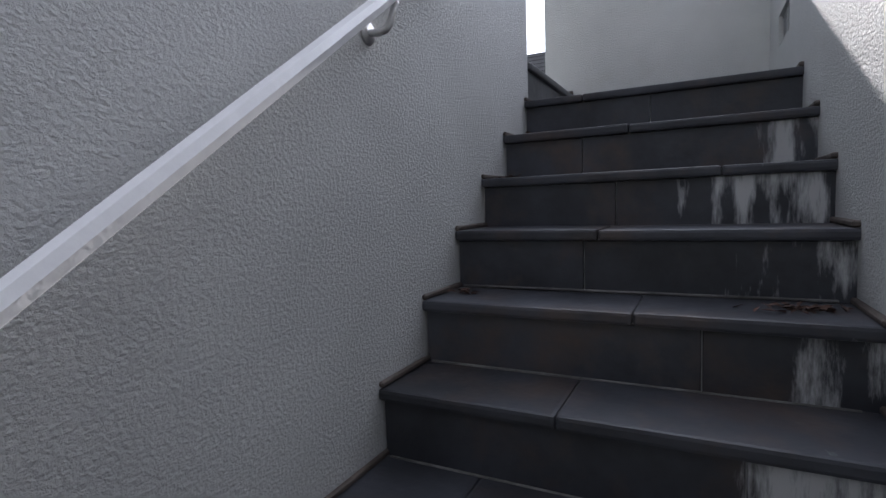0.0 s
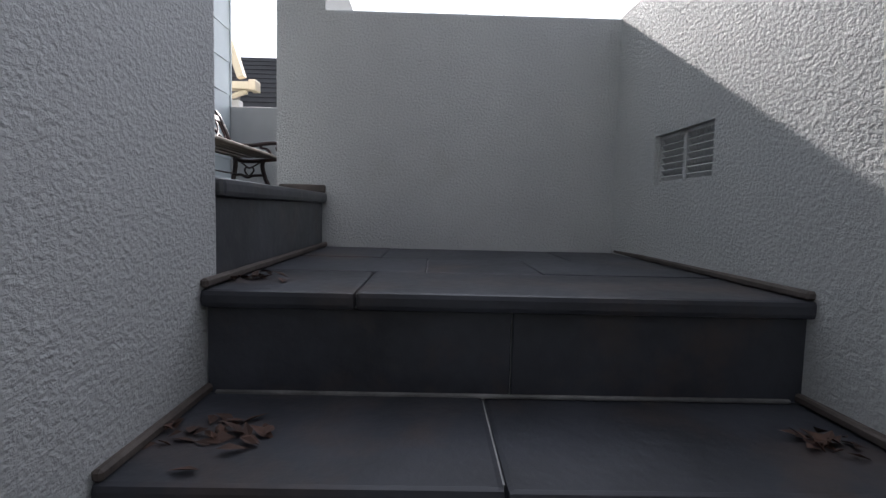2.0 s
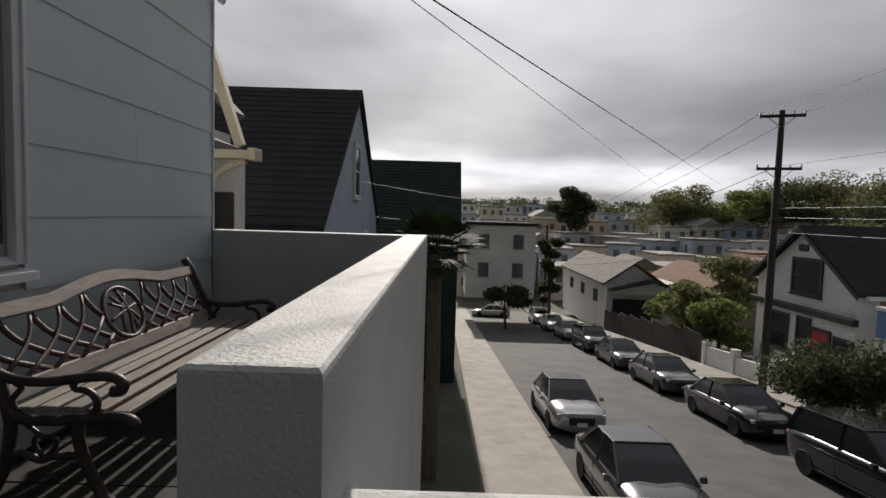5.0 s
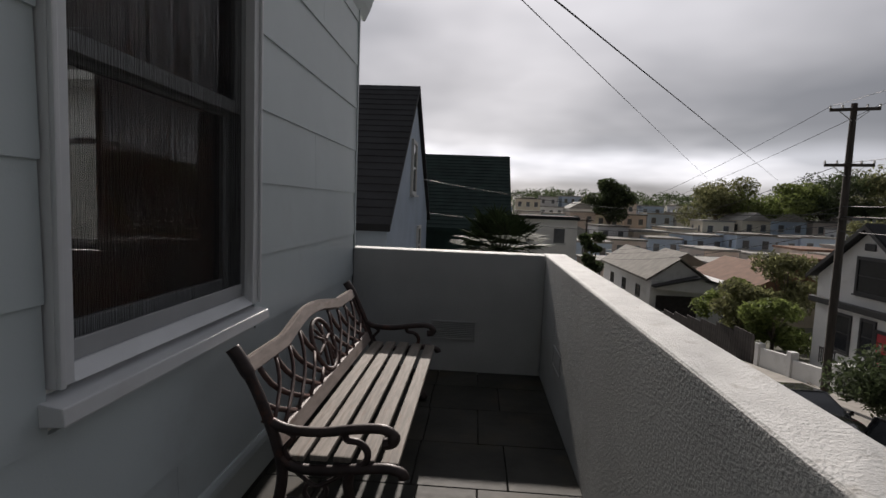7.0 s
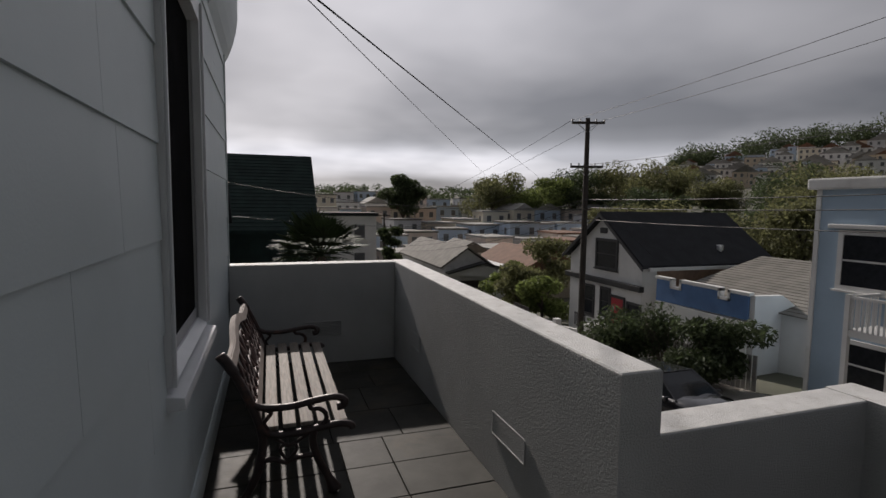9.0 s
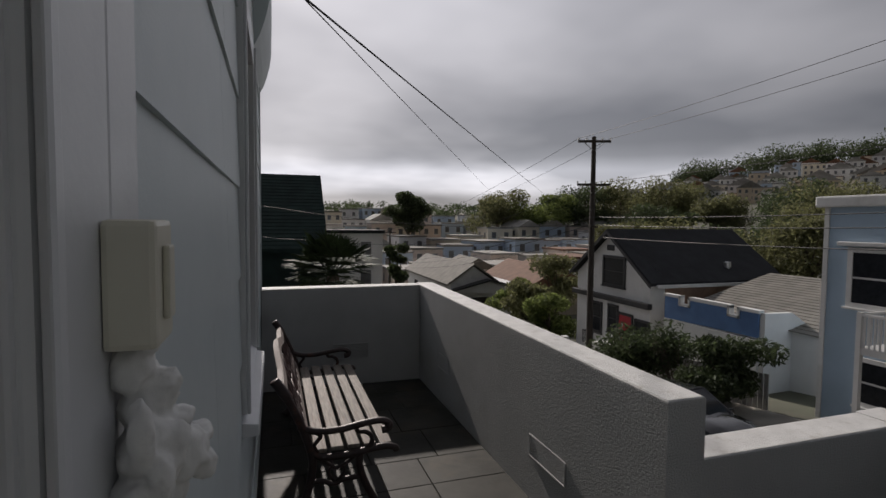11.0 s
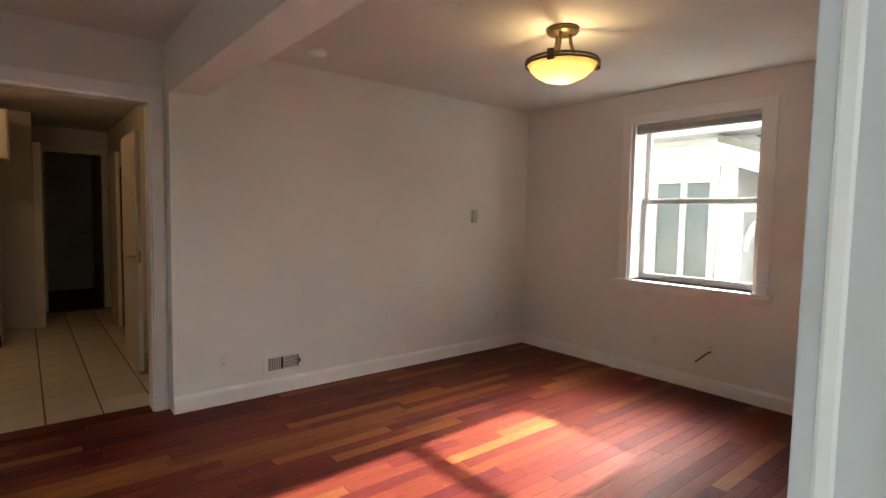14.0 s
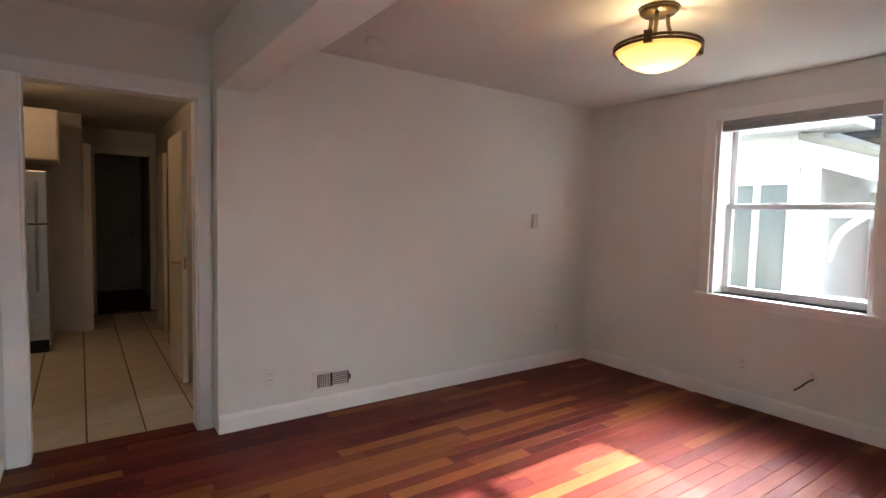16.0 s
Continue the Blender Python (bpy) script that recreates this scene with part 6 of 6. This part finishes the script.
# bare twigs between them
bt = thing("bare_shrub", "leafless brown shrub with fine twigs", "shrub", at=(15.8, 12.2, street_z(12.2)))
rnd = random.Random(9)
for k in range(26):
    a, r = rnd.uniform(0, 6.28), rnd.uniform(0.4, 1.3)
    e = Vector((r * math.cos(a), r * math.sin(a), rnd.uniform(1.5, 2.7)))
    b = tube([Vector((0, 0, 0)), e * 0.5 + Vector((0, 0, 0.25)), e], [0.03, 0.016, 0.005], 5)
    for j in range(5):
        p = e * rnd.uniform(0.45, 0.95)
        tube([p, p + Vector((rnd.uniform(-0.4, 0.4), rnd.uniform(-0.4, 0.4), rnd.uniform(0.1, 0.5)))], [0.008, 0.003], 4, bm=b)
    part("branch", b, M["bark"], bt)
for x, y, h, s, mat, sd in ((19.3, 28.6, 4.2, 2.2, "leaf_bright", 4), (19.5, 32.5, 4.8, 2.4, "leaf_olive", 5), (20.2, 36.5, 5.2, 2.2, "leaf_bright", 6), (23.0, 34.0, 6.8, 3.0, "leaf_olive", 7)):
    tree("leafy green garden shrub behind the dark fence", (x, y, land(x, y)), h, s, M[mat], sd, 0.15, 10, 360, 0.2, "garden_bush", "bush", 0.3)
tree("narrow dark conifer beside a white house", (13.0, 50.5, street_z(50)), 9.8, 1.6, M["leaf_dark"], 11, 0.2, 14, 220, 0.3, "conifer", "tree", 0.2)
tree("low dark street tree at the street's foot", (7.6, 44, street_z(44)), 4.6, 2.6, M["leaf_dark"], 13, 0.15, 9, 220, 0.25)
for k, (x, y, h, s, mat) in enumerate(((46, 44, 16, 8, "leaf_olive"), (55, 36, 17, 9, "leaf_olive"), (62, 50, 20, 10, "leaf_dark"), (70, 34, 20, 10, "leaf_olive"), (76, 46, 22, 11, "leaf_olive"), (60, 72, 18, 9, "leaf_olive"),
                                       (85, 60, 22, 11, "leaf_dark"), (64, 24, 14, 8, "leaf_olive"), (78, 24, 17, 9, "leaf_olive"))):
    tree("tall olive-green eucalyptus behind the houses", (x, y, land(x, y) - 1), h * 0.66, s * 0.85, M[mat], 30 + k, 0.4, 14, 620, 0.30, "tree", "tree", 0.4, "trees behind the houses")
for k, (x, y, h, s, mat) in enumerate(((34, 128, 22, 6.5, "leaf_dark"), (60, 128, 21, 11, "leaf_olive"), (70, 120, 20, 10, "leaf_bright"), (82, 122, 23, 12, "leaf_dark"), (96, 122, 22, 12, "leaf_olive"), (110, 116, 22, 12, "leaf_olive"),
                                       (88, 98, 17, 10, "leaf_dark"), (104, 94, 19, 10, "leaf_olive"))):
    tree("broad round-crowned tree in the valley", (x, y, land(x, y) - 1), h - 4, s, M[mat], 60 + k, 0.5, 14, 620, 0.42, "tree", "tree", 0.45, "trees in the valley")

# ---- rows of distant houses ----
# far wall colours are lightened to stand in for distance haze
WALLS = [material("far_wall_" + n, c, 0.8, var=0.08, scale=0.4) for n, c in (("white", (0.80, 0.79, 0.77)), ("cream", (0.74, 0.68, 0.56)), ("blue", (0.48, 0.58, 0.70)), ("pink", (0.70, 0.60, 0.53)), ("grey", (0.68, 0.68, 0.69)), ("tan", (0.64, 0.54, 0.42)))]
M["far_window"] = material("far_window_glass", (0.12, 0.125, 0.13), 0.3, var=0.3, scale=0.6)
M["roof_gravel"] = material("flat_roof_gravel", (0.30, 0.29, 0.27), 0.9, var=0.2, scale=0.5)
ROOFS = [M["roof_gravel"], M["shingle_grey"], M["shingle_brown"], M["roof_gravel"]]


def far_house(x, y, w, d, h, wall, roof, gabled, rnd, group, turn=0.0, z=None):
    z = land(x, y) - 1.0 if z is None else z
    o = thing("far_house", {0: "small distant row house with flat roof", 1: "small distant house with gabled roof"}[int(gabled)], "house", group, (x, y, z), turn)
    part("wall", box(-w / 2, w / 2, -d / 2, d / 2, 0, h), wall, o)
    if gabled:
        part("roof", prism([(-w / 2 - 0.3, h - 0.1), (w / 2 + 0.3, h - 0.1), (0, h + w * 0.28)], "y", -d / 2 - 0.3, d / 2 + 0.3), roof, o)
    else:
        part("roof", box(-w / 2 - 0.2, w / 2 + 0.2, -d / 2 - 0.2, d / 2 + 0.2, h, h + 0.35), roof, o)
    n = max(2, int(w / 2.6))
    for f in range(max(1, int(h / 3.2))):
        zz = h - 2.4 - f * 3.0
        for k in range(n):
            xx = -w / 2 + (k + 0.5) * w / n
            fr_ = part("window", box(xx - 0.55, xx + 0.55, -d / 2 - 0.06, -d / 2, zz, zz + 1.5), M["far_window"], o)
            part("sill", box(xx - 0.7, xx + 0.7, -d / 2 - 0.12, -d / 2, zz - 0.15, zz), M["white_house"], fr_)
        for k in range(2):
            yy = -d / 4 + k * d / 2
            part("window", box(-w / 2 - 0.06, -w / 2, yy - 0.5, yy + 0.5, zz, zz + 1.4), M["far_window"], o)
    return o


rnd = random.Random(40)
# white two-storey house at the street's foot, bungalow, brown-roofed house
far_house(7.6, 53, 7.2, 6, 7.6, WALLS[0], M["shingle_black"], False, rnd, "houses at the street's foot", z=-7.5)
bg = thing("bungalow", "white stucco bungalow with grey gabled roof", "house")
bz = street_z(46) - 1.0
part("wall", box(17.6, 25.4, 46, 64, bz, -5.2), M["white_house"], bg)
part("gable_wall", prism([(17.6, -5.2), (23.0, -5.2), (20.3, -3.3)], "y", 46.3, 46.5), M["white_house"], bg)
part("roof", prism([(17.2, -5.3), (20.3, -3.15), (20.3, -3.0), (17.2, -5.1)], "y", 46, 64.3), M["shingle_grey"], bg)
part("roof", prism([(23.4, -5.3), (20.3, -3.15), (20.3, -3.0), (23.4, -5.1)], "y", 46, 64.3), M["shingle_grey"], bg)
part("front_gable", prism([(18.0, -5.9), (26.0, -6.3), (25.6, -6.0), (21.8, -4.9), (18.0, -5.6)], "y", 45.2, 46.0), M["white_house"], bg)
part("front_roof_edge", prism([(17.7, -5.75), (21.8, -4.75), (26.0, -5.85), (26.0, -5.7), (21.8, -4.6), (17.7, -5.6)], "y", 44.9, 46.2), M["black_trim"], bg)
part("garage_door", box(18.2, 22.0, 45.94, 46.0, bz, -6.6), M["fence_dark"], bg)
for y in (49, 54, 59):
    house_window(bg, "x", 17.6, y, y + 1.2, -7.2, -6.2, -1, M["black_trim"], 0.08)
br = thing("brown_roof_house", "house with a broad brown shingle roof", "house")
part("wall", box(26, 36, 47, 60, bz - 1, -6.4), M["beige"], br)
part("roof", prism([(25.4, -6.6), (36.6, -6.6), (31, -3.6)], "y", 46.5, 60.5), M["shingle_brown"], br)
for r_, (y, x0, x1, n, hh) in enumerate(((74, 26, 66, 6, 6.5), (88, 4, 74, 10, 7), (102, 6, 92, 12, 7.5), (118, -4, 104, 14, 8), (140, -10, 60, 10, 7.5), (168, -20, 70, 11, 8), (205, -30, 60, 10, 8.5))):
    for k in range(n):
        x = x0 + (x1 - x0) * (k + 0.5) / n + rnd.uniform(-1, 1)
        wall = WALLS[2] if r_ == 2 and k % 3 else rnd.choice(WALLS)
        far_house(x, y + rnd.uniform(-3, 3), (x1 - x0) / n * rnd.uniform(0.8, 0.97), 9, hh * rnd.uniform(0.8, 1.15), wall, rnd.choice(ROOFS), rnd.random() < 0.15, rnd, "rows of valley houses", rnd.uniform(-8, 8))
# houses on the hill
for k in range(190):
    a, d = math.radians(rnd.uniform(36, 84)), rnd.uniform(265, 400)
    x, y = d * math.sin(a), d * math.cos(a)
    far_house(x, y, rnd.uniform(7, 13), 9, rnd.uniform(5, 9), rnd.choice(WALLS[:3] + WALLS[:1] + WALLS[4:]), rnd.choice(ROOFS), rnd.random() < 0.5, rnd, "houses on the hill", -math.degrees(a))
# woods on the hill and far ridges, too many to count
cm = bmesh.new()
for k in range(300):
    if k % 2 and k % 8 != 1:
        continue
    a = math.radians(rnd.uniform(30, 88) if k % 2 else rnd.uniform(43, 75))
    d = rnd.uniform(210, 400) if k % 2 else rnd.uniform(395, 440)
    x, y = d * math.sin(a), d * math.cos(a)
    r = rnd.uniform(4, 8.5) if k % 2 else rnd.uniform(6, 10)
    lift_ = 0.6 if k % 2 else rnd.uniform(0.5, 1.5)
    leaf_cloud(cm, (x, y, land(x, y) + r * lift_), (r, r, r * 0.75), 190, 1.0, rnd)
for k in range(170):
    a, d = math.radians(rnd.uniform(-14, 34)), rnd.uniform(190, 520)
    x, y = d * math.sin(a), d * math.cos(a)
    r = rnd.uniform(3.5, 7)
    leaf_cloud(cm, (x, y, land(x, y) + r * 0.6), (r, r, r * 0.7), 80, 1.0, rnd)
tagged(part("far_woods", cm, M["leaf_dark"], None), "dark green woods on the far hillsides", "woods", kind="stuff")


# ---- paving stones of the porch ----
random.seed(21)
floor_porch = bpy.data.objects["floor_porch"]


def stone(x0, x1, y0, y1, name, mat, parent, z0=-0.02, z1=0.0, gap=0.002):
    bm = box(x0 + gap, x1 - gap, y0 + gap, y1 - gap, z0, z1 + random.uniform(-0.0015, 0.0015), 0.003, segs=1)
    return part(name, bm, mat, parent)


rows = [(-9.0, -8.5), (-8.5, -8.0), (-8.0, -7.5), (-7.5, -7.0), (-7.0, -6.5), (-6.5, -6.0), (-6.0, -5.5), (-5.5, -5.07), (-5.07, -4.63), (-4.63, -4.2), (-4.2, -3.82), (-3.82, -3.4), (-3.4, -3.0), (-3.0, -2.62), (-2.62, -2.21), (-2.21, -1.88), (-1.88, -1.56), (-1.56, -1.14), (-1.14, -0.70), (-0.70, -0.31), (-0.31, 0.0)]
for i, (y0, y1) in enumerate(rows):
    x = 0.0
    widths = [0.34, 0.31, 0.42, 0.317] if i % 2 else [0.21, 0.45, 0.28, 0.447]
    if i in (15, 16):
        widths = [0.26, 0.42, 0.257, 0.45]
    for w in widths:
        stone(x, min(x + w, PW), y0, y1, "paving_stone", M["slate_pale"], floor_porch)
        x += w
# kitchen tiles
fk = bpy.data.objects["floor_kitchen"]
tile = finish(box(-0.152, 0.152, -0.152, 0.152, -0.032, -0.02, 0.003, segs=1), M["tile"])
for i in range(15):
    for j in range(-1, 7):
        x, y = -4.29 - i * 0.315, -5.51 + 0.315 * j + 0.0
        if y < KY1 + 0.1 and x > KX:
            part("tile", tile, M["tile"], fk, at=(x, y, 0))
part("threshold", box(NX - 0.145, NX + 0.0, -4.99, -4.125, -0.036, -0.017, 0.004), M["wood"], fk, "dark wooden threshold strip")
part("dark_boards", box(KX - 2.2, KX - 0.01, KY0, KY1, -0.03, -0.018), M["wood"], fk, "dark wooden floor of the far room")
# floor boards of the room, along y
floor_room = bpy.data.objects["floor_room"]
random.seed(5)
x = RX1 + 0.15
k = 0
while x > NX:
    w = 0.083
    y = RY0 - random.uniform(0, 1.0)
    while y < RY1:
        ln = random.uniform(0.45, 1.35)
        a, b = max(y, RY0), min(y + ln, RY1)
        lo = max(x - w, NX)
        if b - a > 0.03 and x - lo > 0.01:
            part("floor_board", box(lo + 0.0006, x - 0.0006, a + 0.0008, b - 0.0008, -0.034, -0.0195, 0.0012, segs=1), M["wood"], floor_room)
        y += ln
    x -= w


# ---- leaf litter on the stair ----
rnd = random.Random(77)


def litter(cx, cy, z, n, spread):
    bm = bmesh.new()
    for _ in range(n):
        p = Vector((cx + rnd.gauss(0, spread), cy + rnd.gauss(0, spread * 0.6), z + rnd.uniform(0.001, 0.010)))
        s = rnd.uniform(0.008, 0.024)
        q = Euler((rnd.uniform(-0.5, 0.5), rnd.uniform(-0.5, 0.5), rnd.uniform(0, 6.28))).to_matrix()
        vs = [bm.verts.new(p + q @ Vector(c)) for c in ((-s, 0, 0), (-s * 0.2, -s * 0.45, 0.003), (s, 0, 0), (-s * 0.2, s * 0.45, 0.003))]
        bm.faces.new(vs)
    return bm


for x, k, n, sp in ((1.64, 1, 40, 0.045), (1.60, 2, 26, 0.04), (2.48, 4, 46, 0.05), (2.50, 1, 20, 0.03), (1.62, 4, 16, 0.03), (1.60, 0, 16, 0.03)):
    tagged(part("leaf_litter", litter(x, NOSE[k][0] + 0.14, NOSE[k][1], n, sp), M["leaf_litter"], None), "dry brown leaf litter in the corner of a slate tread", "leaf litter", kind="stuff")
